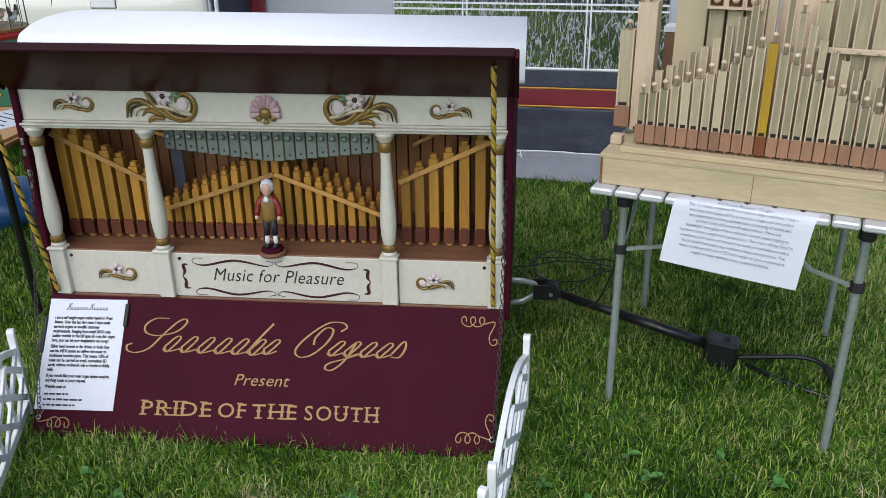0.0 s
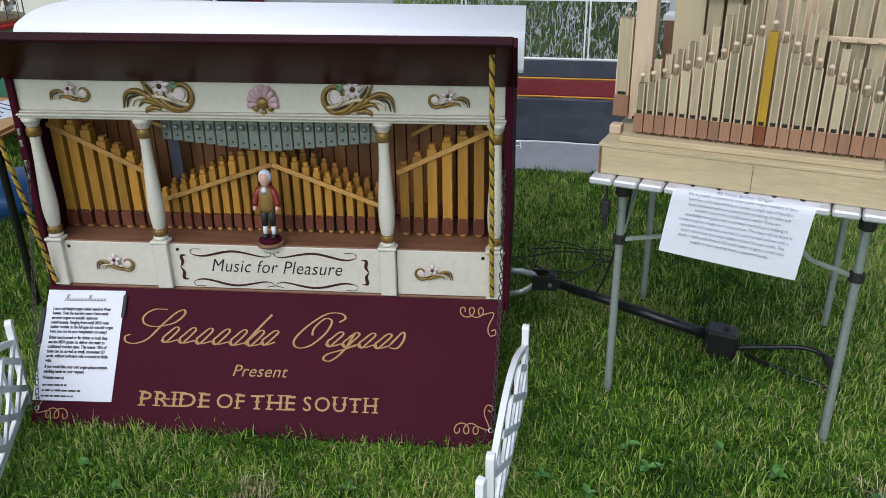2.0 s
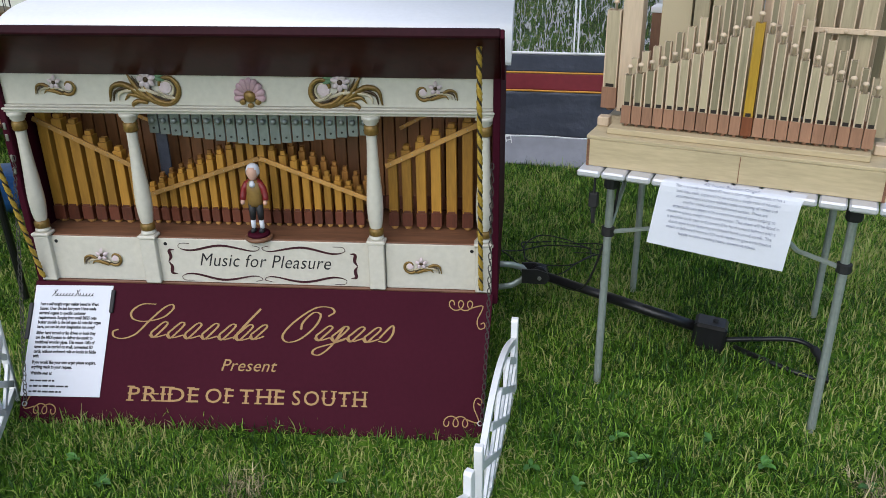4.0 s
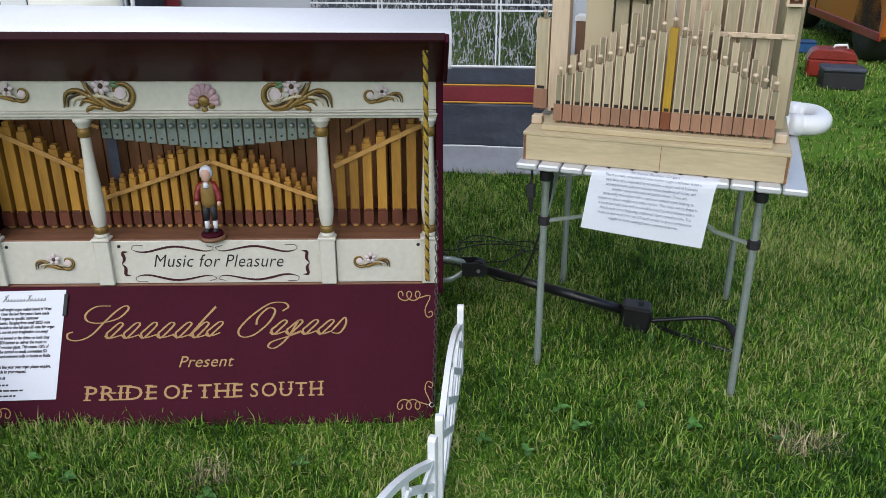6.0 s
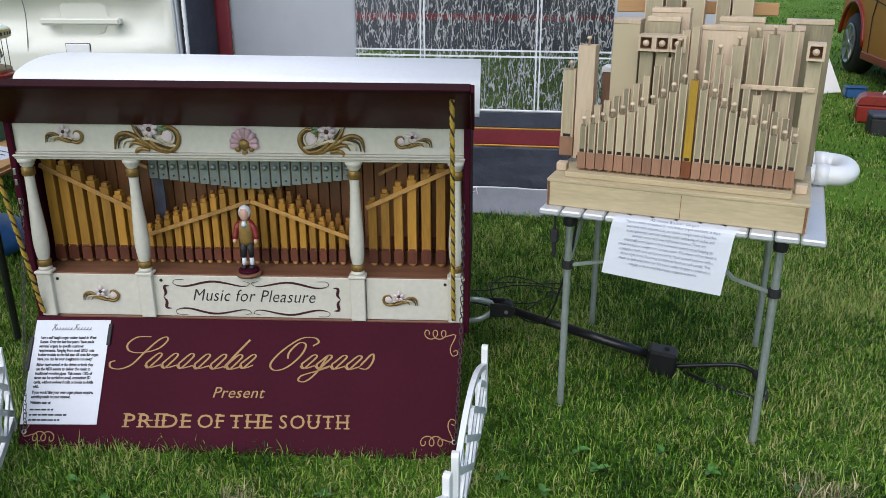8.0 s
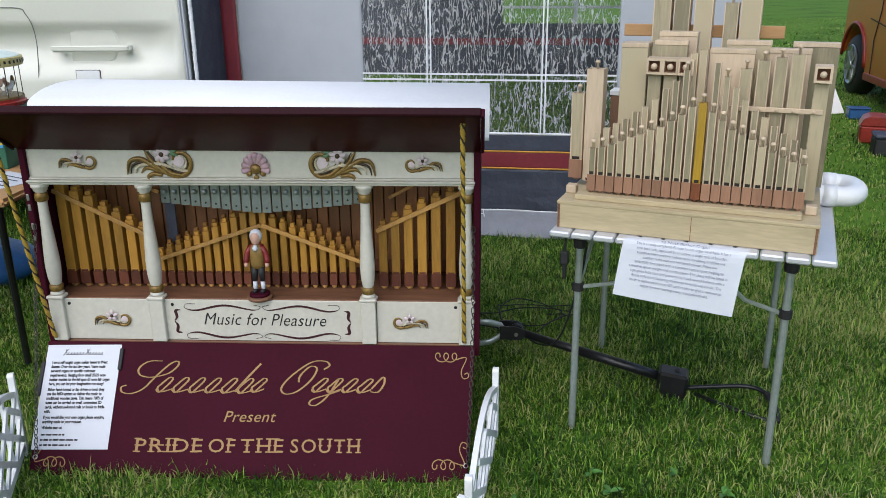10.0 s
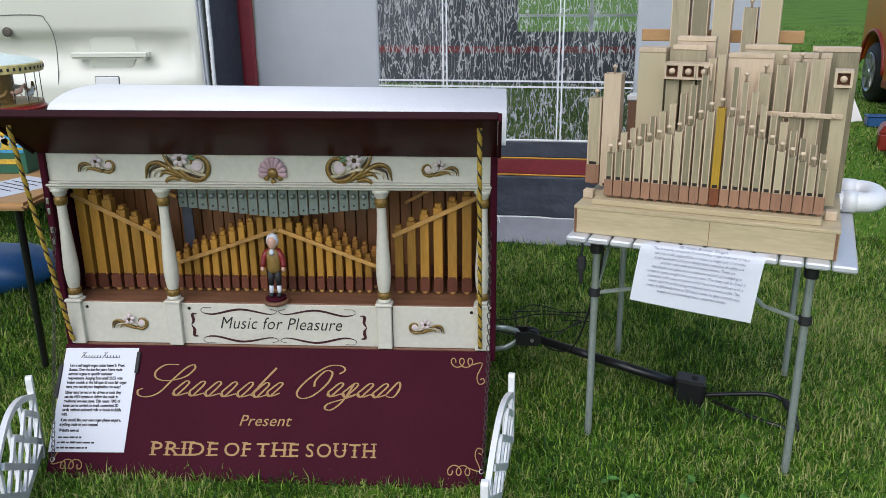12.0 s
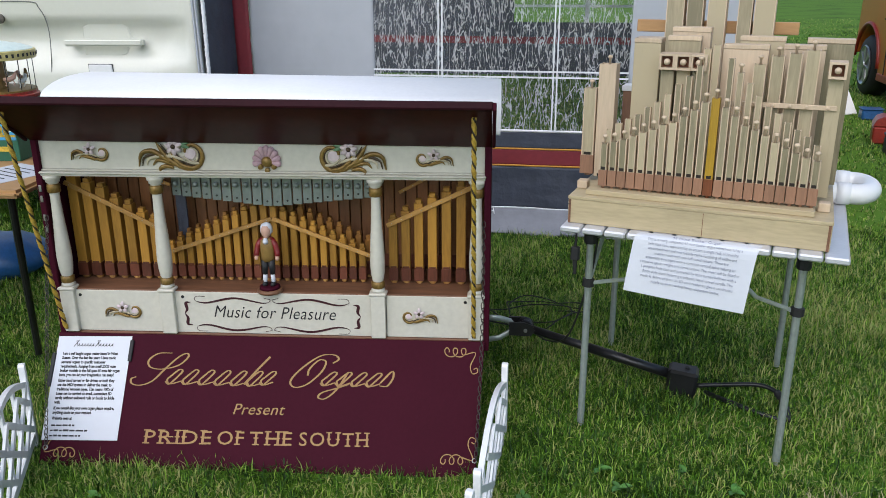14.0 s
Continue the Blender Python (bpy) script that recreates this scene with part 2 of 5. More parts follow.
def lawn(name, island):
    m = bpy.data.materials.new(name)
    m.use_nodes = True
    n, l = m.node_tree.nodes, m.node_tree.links
    b = n["Principled BSDF"]
    b.inputs["Roughness"].default_value = 0.5 if island else 0.9
    b.inputs["Specular IOR Level"].default_value = 0.28 if island else 0.1
    tc = n.new("ShaderNodeTexCoord")
    big, mid = n.new("ShaderNodeTexNoise"), n.new("ShaderNodeTexNoise")
    big.inputs["Scale"].default_value, big.inputs["Detail"].default_value = 1.1, 4
    mid.inputs["Scale"].default_value, mid.inputs["Detail"].default_value = 9 if island else 30, 5
    l.new(tc.outputs["Object"], big.inputs[0]), l.new(tc.outputs["Object"], mid.inputs[0])
    s = n.new("ShaderNodeMath")
    s.operation = "ADD"
    l.new(big.outputs[0], s.inputs[0])
    if island:
        g = n.new("ShaderNodeNewGeometry")
        k = n.new("ShaderNodeMath")
        k.operation, k.inputs[1].default_value = "MULTIPLY_ADD", 0.64
        l.new(g.outputs["Random Per Island"], k.inputs[0])
        h = n.new("ShaderNodeMath")
        h.operation, h.inputs[1].default_value = "MULTIPLY_ADD", 0.5
        h.inputs[2].default_value = -0.31
        l.new(mid.outputs[0], h.inputs[0]), l.new(h.outputs[0], k.inputs[2])
        l.new(k.outputs[0], s.inputs[1])
    else:
        l.new(mid.outputs[0], s.inputs[1])
    r = n.new("ShaderNodeValToRGB")
    e = r.color_ramp.elements
    if island:
        e[0].position, e[0].color = 0.36, (0.010, 0.030, 0.003, 1)
        e[1].position, e[1].color = 1.0, (0.36, 0.37, 0.13, 1)
        for p, c in ((0.60, (0.030, 0.092, 0.007)), (0.76, (0.080, 0.200, 0.013)), (0.91, (0.26, 0.42, 0.055))):
            x = e.new(p)
            x.color = (*c, 1)
    else:
        e[0].position, e[0].color = 0.6, (0.016, 0.040, 0.006, 1)
        e[1].position, e[1].color = 1.0, (0.090, 0.185, 0.021, 1)
    l.new(s.outputs[0], r.inputs[0])
    l.new(r.outputs[0], b.inputs["Base Color"])
    if island:
        # blades let some light through
        t, x = n.new("ShaderNodeBsdfTranslucent"), n.new("ShaderNodeMixShader")
        x.inputs[0].default_value = 0.15
        l.new(r.outputs[0], t.inputs[0])
        l.new(b.outputs[0], x.inputs[1]), l.new(t.outputs[0], x.inputs[2]), l.new(x.outputs[0], n["Material Output"].inputs[0])
    return m


turf, blade_green = lawn("turf", False), lawn("grass_blades", True)


# ---- mesh helpers ----
def part(name, bm, material, parent=None, label="", at=None, smooth=False):
    """Links a bmesh as one mesh object under a thing or a part."""
    me = bpy.data.meshes.new(name)
    if smooth:
        for f in bm.faces:
            f.smooth = True
    bm.to_mesh(me)
    bm.free()
    return placed(name, me, material, parent, label, at)


def placed(name, me, material, parent=None, label="", at=None):
    """An object on a mesh that may be shared."""
    if not me.materials:
        for m in material if isinstance(material, (list, tuple)) else (material,):
            me.materials.append(m)
    ob = new(name, me)
    if parent is not None:
        ob.parent = parent
    if at is not None:
        ob.matrix_basis = at if isinstance(at, Matrix) else Matrix.Translation(at)
    return tagged(ob, label)


def thing(name, label, category, at=(0, 0, 0), yaw=0, group="", kind=""):
    ob = new(name)
    ob.empty_display_size = 0.05
    ob.matrix_basis = pose(*at, 0, 0, yaw)
    return tagged(ob, label, category, group, kind)


def box(x0, x1, y0, y1, z0, z1, bevel=0.0, bm=None, m=None, seg=1):
    own = bmesh.new()
    bmesh.ops.create_cube(own, size=1)
    bmesh.ops.transform(own, matrix=Matrix.LocRotScale(((x0 + x1) / 2, (y0 + y1) / 2, (z0 + z1) / 2), None, (x1 - x0, y1 - y0, z1 - z0)), verts=own.verts)
    if bevel:
        bmesh.ops.bevel(own, geom=own.edges[:], offset=bevel, segments=seg, affect="EDGES", clamp_overlap=True)
    return joined(own, bm, m)


def joined(own, bm=None, m=None):
    if m is not None:
        bmesh.ops.transform(own, matrix=m, verts=own.verts)
    if bm is None:
        return own
    me = bpy.data.meshes.new("tmp")
    own.to_mesh(me)
    own.free()
    bm.from_mesh(me)
    bpy.data.meshes.remove(me)
    return bm


def lathe(profile, seg=16, bm=None, m=None):
    """A solid turned about z from (radius, height) pairs."""
    own = bmesh.new()
    rings = []
    for r, z in profile:
        rings.append([own.verts.new((r * math.cos(2 * math.pi * i / seg), r * math.sin(2 * math.pi * i / seg), z)) for i in range(seg)])
    for a, b in zip(rings, rings[1:]):
        for i in range(seg):
            own.faces.new((a[i], a[(i + 1) % seg], b[(i + 1) % seg], b[i]))
    own.faces.new(rings[0][::-1])
    own.faces.new(rings[-1])
    return joined(own, bm, m)


def tube(pts, radius, seg=8, bm=None, flat=1.0, closed=False):
    """A round rod along points; radius is a number or a list; flat squashes it across."""
    own = bmesh.new() if bm is None else bm
    P = [Vector(p) for p in pts]
    R = radius if isinstance(radius, (list, tuple)) else [radius] * len(P)
    rings, up = [], None
    for i, p in enumerate(P):
        a, b = (P[i - 1], P[(i + 1) % len(P)]) if closed else (P[max(i - 1, 0)], P[min(i + 1, len(P) - 1)])
        d = (b - a).normalized()
        if up is None:
            up = Vector((0, 1, 0)) if abs(d.y) < 0.8 else Vector((0, 0, 1))
        up = (up - d * up.dot(d)).normalized()
        side = d.cross(up)
        rings.append([own.verts.new(p + R[i] * (math.cos(2 * math.pi * k / seg) * side + flat * math.sin(2 * math.pi * k / seg) * up)) for k in range(seg)])
    for i in range(len(P) if closed else len(P) - 1):
        a, b = rings[i], rings[(i + 1) % len(P)]
        for k in range(seg):
            own.faces.new((a[k], a[(k + 1) % seg], b[(k + 1) % seg], b[k]))
    if not closed:
        own.faces.new(rings[0][::-1])
        own.faces.new(rings[-1])
    return own


def slab(outline, depth, bm=None, m=None, bevel=0.0):
    """A plate from an (x, z) outline, facing -y, from y = 0 back to depth."""
    own = bmesh.new()
    f = own.faces.new([own.verts.new((x, 0, z)) for x, z in outline])
    ext = bmesh.ops.extrude_face_region(own, geom=[f])
    bmesh.ops.translate(own, vec=(0, depth, 0), verts=[v for v in ext["geom"] if isinstance(v, bmesh.types.BMVert)])
    bmesh.ops.recalc_face_normals(own, faces=own.faces[:])
    if bevel:
        bmesh.ops.bevel(own, geom=own.edges[:], offset=bevel, segments=1, affect="EDGES", clamp_overlap=True)
    return joined(own, bm, m)


def ribbon(pts, widths, bm=None, thick=0.0008):
    """A flat painted stroke in the x-z plane through points, with a width at each."""
    own = bmesh.new() if bm is None else bm
    P = [Vector((x, 0, z)) for x, z in pts]
    rows = []
    for i, p in enumerate(P):
        d = (P[min(i + 1, len(P) - 1)] - P[max(i - 1, 0)]).normalized()
        s = Vector((-d.z, 0, d.x)) * widths[i] / 2
        rows.append([own.verts.new(p + s + Vector((0, y, 0))) for y in (-thick, 0)] + [own.verts.new(p - s + Vector((0, y, 0))) for y in (-thick, 0)])
    for a, b in zip(rows, rows[1:]):
        own.faces.new((a[0], b[0], b[2], a[2]))
        own.faces.new((a[1], b[1], b[0], a[0]))
        own.faces.new((a[2], b[2], b[3], a[3]))
    return own


def swell(n, thin, fat):
    return [thin + (fat - thin) * math.sin(math.pi * i / (n - 1)) for i in range(n)]


def spline(ctrl, n=40):
    """Points of a smooth curve through the control points."""
    C = [Vector(c) for c in ctrl]
    C = [2 * C[0] - C[1]] + C + [2 * C[-1] - C[-2]]
    out, k = [], len(C) - 3
    for i in range(n):
        u = i / (n - 1) * k
        j = min(int(u), k - 1)
        t = u - j
        a, b, c, d = C[j:j + 4]
        out.append(0.5 * (2 * b + (c - a) * t + (2 * a - 5 * b + 4 * c - d) * t * t + (3 * b - a - 3 * c + d) * t ** 3))
    return out


def words(name, s, size, material, parent, m, shear=0.0, align="CENTER", space=1.0, bold=0.0, label="", wide=1.0):
    """Lettering in the built-in font, standing in the x-z plane and facing -y before m."""
    c = bpy.data.curves.new("lettering", "FONT")
    c.body, c.size, c.shear, c.align_x, c.space_character, c.offset = s, size, shear, align, space, bold
    c.extrude, c.resolution_u = 0.0003, 3
    tmp = bpy.data.objects.new("lettering", c)
    me = bpy.data.meshes.new_from_object(tmp)
    me.name = name
    bpy.data.objects.remove(tmp)
    bpy.data.curves.remove(c)
    me.transform(pose(0, 0, 0, 90) @ Matrix.Diagonal((wide, 1, 1, 1)))
    return placed(name, me, material, parent, label, m)


# ---- ground ----
def lie(x, y):
    """Height of the turf: it dips a little where the trailer stands."""
    u = min(max((0.22 - x) / 0.34, 0), 1)
    v = min(max((3.3 - y) / 0.8, 0), 1)
    return -0.062 * u * u * (3 - 2 * u) * v * v * (3 - 2 * v)


def ground_sheet():
    bm = bmesh.new()
    rings = [0.12 * i for i in range(1, 21)] + [2.8, 3.4, 4.2, 5.5, 7.5, 10, 15, 25, 45, 90, 250, 900]
    K = 96
    loops = []
    for r in rings:
        row = []
        for a in range(K):
            x, y = -0.2 + r * math.cos(a * 2 * math.pi / K), 2 + r * math.sin(a * 2 * math.pi / K)
            far = 0.0 if r < 12 else 0.03 * noise.noise((x * 0.1, y * 0.1, 0)) * min(r, 40) / 8
            row.append(bm.verts.new((x, y, lie(x, y) + far)))
        loops.append(row)
    c = bm.verts.new((-0.2, 2, lie(-0.2, 2)))
    for i in range(K):
        bm.faces.new((c, loops[0][i], loops[0][(i + 1) % K]))
        for a, b in zip(loops, loops[1:]):
            bm.faces.new((a[i], b[i], b[(i + 1) % K], a[(i + 1) % K]))
    return tagged(part("ground", bm, turf, smooth=True), "flat mown grass field seen between the stalls", "ground", kind="structure")


def blades(name, count, area, height, width, seed, skip=(), lean=0.8, material=None, label="short trodden green grass with a few straw-coloured blades"):
    """Many single grass blades of two segments in one mesh."""
    g = np.random.default_rng(seed)
    x0, x1, y0, y1 = area
    xy = np.stack([g.uniform(x0, x1, count), g.uniform(y0, y1, count)], 1)
    # tufts: pull part of the blades towards scattered centres
    tuft = np.stack([g.uniform(x0, x1, count // 26), g.uniform(y0, y1, count // 26)], 1)
    near = tuft[g.integers(0, len(tuft), count)] + g.normal(0, 0.012, (count, 2))
    pull = g.random(count) < 0.5
    xy[pull] = near[pull]
    keep = np.ones(count, bool)
    for a, b, c, d in skip:
        keep &= ~((xy[:, 0] > a) & (xy[:, 0] < b) & (xy[:, 1] > c) & (xy[:, 1] < d))
    wave = 0.5 + 0.5 * np.sin(xy[:, 0] * 5.1 + 2 * np.sin(xy[:, 1] * 3.3)) * np.sin(xy[:, 1] * 4.7 + np.sin(xy[:, 0] * 6.1))
    keep &= g.random(count) < 0.62 + 0.38 * wave
    xy, wave = xy[keep], wave[keep]
    n = len(xy)
    h = height * (0.45 + 0.6 * g.random(n) + 0.25 * wave) * np.where(g.random(n) < 0.06, 1.5, 1.0)
    w = width * (0.6 + 0.8 * g.random(n))
    az, tilt = g.uniform(0, 2 * np.pi, n), np.abs(g.normal(0, lean, n)) + 0.1
    d = np.stack([np.cos(az), np.sin(az), np.zeros(n)], 1)
    s = np.stack([-np.sin(az + g.normal(0, 0.5, n)), np.cos(az), np.zeros(n)], 1) * (w / 2)[:, None]
    z = np.array([0, 0, 1.0])
    u, q = np.clip((0.22 - xy[:, 0]) / 0.34, 0, 1), np.clip((3.3 - xy[:, 1]) / 0.8, 0, 1)
    base = np.concatenate([xy, (-0.062 * u * u * (3 - 2 * u) * q * q * (3 - 2 * q) - 0.004)[:, None]], 1)
    mid = base + (h * 0.55)[:, None] * (d * np.sin(tilt * 0.6)[:, None] + z * np.cos(tilt * 0.6)[:, None])
    end = mid + (h * 0.5)[:, None] * (d * np.sin(np.minimum(tilt * 1.7, 1.9))[:, None] + z * np.cos(np.minimum(tilt * 1.7, 1.9))[:, None])
    v = np.stack([base - s, base + s, mid + s * 0.8, mid - s * 0.8, end], 1).reshape(-1, 3)
    o = (np.arange(n) * 5)[:, None]
    tri = np.concatenate([o + [0, 1, 2], o + [0, 2, 3], o + [3, 2, 4]], 1).reshape(-1)
    me = bpy.data.meshes.new(name)
    me.vertices.add(len(v)), me.loops.add(len(tri)), me.polygons.add(len(tri) // 3)
    me.vertices.foreach_set("co", v.astype(np.float32).ravel())
    me.loops.foreach_set("vertex_index", tri.astype(np.int32))
    me.polygons.foreach_set("loop_start", np.arange(0, len(tri), 3, dtype=np.int32))
    me.update(calc_edges=True)
    return tagged(placed(name, me, material or blade_green), label, "grass", kind="stuff")


ground_sheet()
HIDDEN = [(-1.24, -0.04, 1.90, 2.9), (-1.3, 1.1, 3.86, 6.5)]
blades("grass", 400000, (-1.75, 1.75, 1.25, 4.0), 0.038, 0.0034, 1, HIDDEN, 1.15)
blades("grass", 70000, (-3.2, -1.75, 1.9, 4.0), 0.040, 0.0045, 4, HIDDEN, 1.1)
blades("grass", 80000, (1.75, 3.3, 2.2, 4.0), 0.038, 0.0040, 5, HIDDEN, 1.1)
blades("grass", 130000, (-3.0, 4.6, 4.0, 9.5), 0.036, 0.0060, 2, HIDDEN, 1.1)
blades("grass", 70000, (1.0, 9.0, 9.5, 22.0), 0.045, 0.014, 3, (), 1.2)

blades("grass", 120000, (-4.2, 4.2, -1.6, 1.25), 0.045, 0.0065, 8)
blades("grass", 50000, (1.75, 4.2, 1.25, 2.2), 0.042, 0.006, 9)
blades("grass", 40000, (-4.2, -1.75, 1.25, 1.9), 0.042, 0.006, 10)
blades("dry_grass", 420, (0.80, 0.98, 1.60, 1.70), 0.06, 0.0026, 6, (), 1.3, straw, "small patch of dry straw-coloured grass")
blades("dry_grass", 260, (-0.62, -0.52, 1.60, 1.68), 0.05, 0.0024, 7, (), 1.3, straw, "small patch of dry straw-coloured grass")


# ---- the large organ on its trailer ----
organ = thing("fairground_organ", "cream and maroon painted fairground organ trailer with its flap open", "organ", (-0.628, 2.12, -0.011))
W = 0.62          # half the case's width
Z0, Z1 = 0.225, 0.815


def organ_case():
    for s in (-1, 1):
        x0, x1 = sorted((s * (W - 0.002), s * (W + 0.016)))
        part("side_panel", box(x0, x1, -0.012, 0.72, Z0 - 0.01, Z1 + 0.01, 0.002), maroon, organ, "maroon painted side panel")
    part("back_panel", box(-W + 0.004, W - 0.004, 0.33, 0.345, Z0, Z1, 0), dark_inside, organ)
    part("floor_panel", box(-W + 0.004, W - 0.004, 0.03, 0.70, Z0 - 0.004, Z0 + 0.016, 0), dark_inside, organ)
    part("shelf", box(-W + 0.003, W - 0.003, 0.004, 0.325, 0.364, 0.379, 0.002), shelf_wood, organ, "brown wooden pipe shelf")
    # lower front
    part("bottom_rail", box(-W, W, -0.004, 0.03, 0.235, 0.247, 0.003), shelf_wood, organ)
    # frieze and cornice
    part("frieze", box(-W, W, 0.0, 0.018, 0.740, 0.818, 0.001), cream, organ, "cream painted frieze board")
    for y0, z0, z1 in ((-0.008, 0.7345, 0.7395), (-0.02, 0.7285, 0.734), (-0.012, 0.7205, 0.728)):
        part("cornice_strip", box(-W - 0.002, W + 0.002, y0, 0.015, z0, z1, 0.002), cream, organ, "cream moulding strip")
    for x0, x1 in ((-0.579, -0.323), (-0.281, 0.296), (0.340, 0.578)):
        part("front_panel", box(x0, x1, 0.0, 0.014, 0.248, 0.376, 0.0015), cream, organ, "cream painted lower panel")
    # hinged flap, opened up and forward
    flap = part("flap", box(-W - 0.016, W + 0.016, -0.012, 0.0, 0.0, 0.235, 0.002), dark_maroon, organ, "dark maroon varnished flap, propped open",
                pose(0, -0.002, 0.826, 56.5, 0.3))
    part("edge_strip", box(-W - 0.018, W + 0.018, -0.016, 0.006, 0.2355, 0.250, 0.003), edge_maroon, flap)
    part("edge_strip", box(W + 0.0165, W + 0.026, -0.018, 0.004, 0.01, 0.248, 0.002), maroon, flap)
    part("edge_strip", box(-W - 0.026, -W - 0.0165, -0.018, 0.004, 0.01, 0.248, 0.002), edge_maroon, flap)
    part("bracket", box(W - 0.066, W - 0.034, 0.0003, 0.012, 0.198, 0.235, 0.002), maroon, flap)
    part("bracket", box(-W + 0.005, -W + 0.037, 0.0003, 0.012, 0.198, 0.235, 0.002), maroon, flap)
    part("catch", box(W - 0.012, W + 0.002, 0.0003, 0.008, 0.205, 0.218, 0.002), steel, flap, "small steel catch")
    # roof: a barrel of white cover
    prof = [(0.03, 0.850), (0.035, 0.905), (0.05, 0.938), (0.09, 0.952), (0.15, 0.962), (0.25, 0.966), (0.4, 0.956), (0.6, 0.918), (0.74, 0.87)]
    bm = bmesh.new()
    pts = [(p.x, p.y) for p in spline([(a, b, 0) for a, b in prof], 40)]
    prev = None
    ends = ([], [])
    for y, z in pts:
        row = [bm.verts.new((x, y, z)) for x in (-W - 0.008, W + 0.028)]
        ends[0].append(row[0]), ends[1].append(row[1])
        if prev:
            bm.faces.new((prev[0], prev[1], row[1], row[0])).smooth = True
        prev = row
    bm.faces.new(ends[0]), bm.faces.new(ends[1][::-1])
    bm.faces.new((ends[0][0], ends[0][-1], ends[1][-1], ends[1][0]))
    part("roof", bm, roof_white, organ, "smooth white curved roof", pose(0, 0, -0.004, 0, 0.7))
    bm = box(-W + 0.03, W - 0.03, 0.05, 0.70, 0.12, 0.20, 0.004)
    part("chassis", bm, black_metal, organ)
    for s in (-1, 1):
        w = part("wheel", lathe([(0.05, -0.04), (0.13, -0.04), (0.15, -0.025), (0.15, 0.025), (0.13, 0.04), (0.05, 0.04)], 24, m=pose(0, 0, 0, 0, 90)), black_rubber,
                 organ, "black trailer wheel", (s * (W - 0.14), 0.5, 0.15))
        part("hub", lathe([(0.049, -0.042), (0.049, 0.042)], 16, m=pose(0, 0, 0, 0, 90)), steel, w)


organ_case()

COLS = (-0.598, -0.301, 0.317, 0.598)


def organ_columns():
    shaft = [(0.0215, 0.0), (0.0215, 0.006), (0.017, 0.010), (0.016, 0.030), (0.0185, 0.036), (0.0215, 0.055), (0.0232, 0.080), (0.0228, 0.105), (0.0200, 0.15),
             (0.0165, 0.20), (0.0145, 0.25), (0.0150, 0.270), (0.0160, 0.296), (0.021, 0.300), (0.0215, 0.306), (0.026, 0.309), (0.027, 0.318)]
    bm = lathe([(r * 0.92, z * 1.04) for r, z in shaft], 20)
    me = bpy.data.meshes.new("column")
    for f in bm.faces:
        f.smooth = True
    bm.to_mesh(me), bm.free()
    low, high = bpy.data.meshes.new("ring"), bpy.data.meshes.new("ring")
    for mesh, prof in ((low, [(0.0165, 0.010), (0.0195, 0.013), (0.0195, 0.028), (0.0165, 0.031)]), (high, [(0.0160, 0.281), (0.0185, 0.284), (0.0185, 0.301), (0.0160, 0.306)])):
        bm = lathe(prof, 20)
        for f in bm.faces:
            f.smooth = len(f.verts) == 4
        bm.to_mesh(mesh), bm.free()
    ped = bpy.data.meshes.new("pedestal")
    bm = box(-0.021, 0.021, -0.016, 0.02, 0.0, 0.130, 0.002)
    box(-0.025, 0.025, -0.019, 0.02, 0.130, 0.140, 0.003, bm)
    bm.to_mesh(ped), bm.free()
    for x in COLS:
        placed("pedestal", ped, cream, organ, "cream square pedestal", (x, 0, 0.249))
        c = placed("column", me, cream, organ, "cream turned column", (x, 0.006, 0.3895))
        placed("ring", low, gold, c, "gilded ring")
        placed("ring", high, gold, c, "gilded ring")


organ_columns()


def pipe_mesh(w, d, h, foot):
    """A square wooden flue pipe: body with a cut-up mouth, cap and stopper handle."""
    bm = box(-w / 2, w / 2, -d / 2, d / 2, foot, h, 0.0012)
    box(-w * 0.33, w * 0.33, -d * 0.33, d * 0.33, h, h + 0.012, 0.001, bm)
    me = bpy.data.meshes.new("pipe")
    bm.to_mesh(me), bm.free()
    return me


def foot_mesh(w, d, foot):
    bm = box(-w / 2 - 0.0015, w / 2 + 0.0015, -d / 2 - 0.003, d / 2, 0.0108, foot, 0.001)
    lathe([(w * 0.22, 0.0), (w * 0.25, 0.012)], 8, bm)
    me = bpy.data.meshes.new("foot")
    bm.to_mesh(me), bm.free()
    return me


def organ_pipe(x, y, h, w, foot=0.047, base=0.379, material=None):
    d = w * 1.15
    p = placed("pipe", pipe_mesh(w, d, h, foot), material or pipe_wood, organ, "", (x, y, base))
    placed("foot", foot_mesh(w, d, foot), foot_wood, p, "red-brown wooden pipe foot")
    part("toe", lathe([(w * 0.30, 0.0002), (w * 0.42, 0.004), (w * 0.40, 0.0105)], 10), lath_wood, p, "pale turned pipe toe", (0, -0.002, 0))
    # lip at the mouth, proud of the front
    part("lip", box(-w * 0.36, w * 0.36, -d / 2 - 0.0030, -d / 2 - 0.0002, foot + 0.0005, foot + 0.006, 0.0006), foot_wood, p)


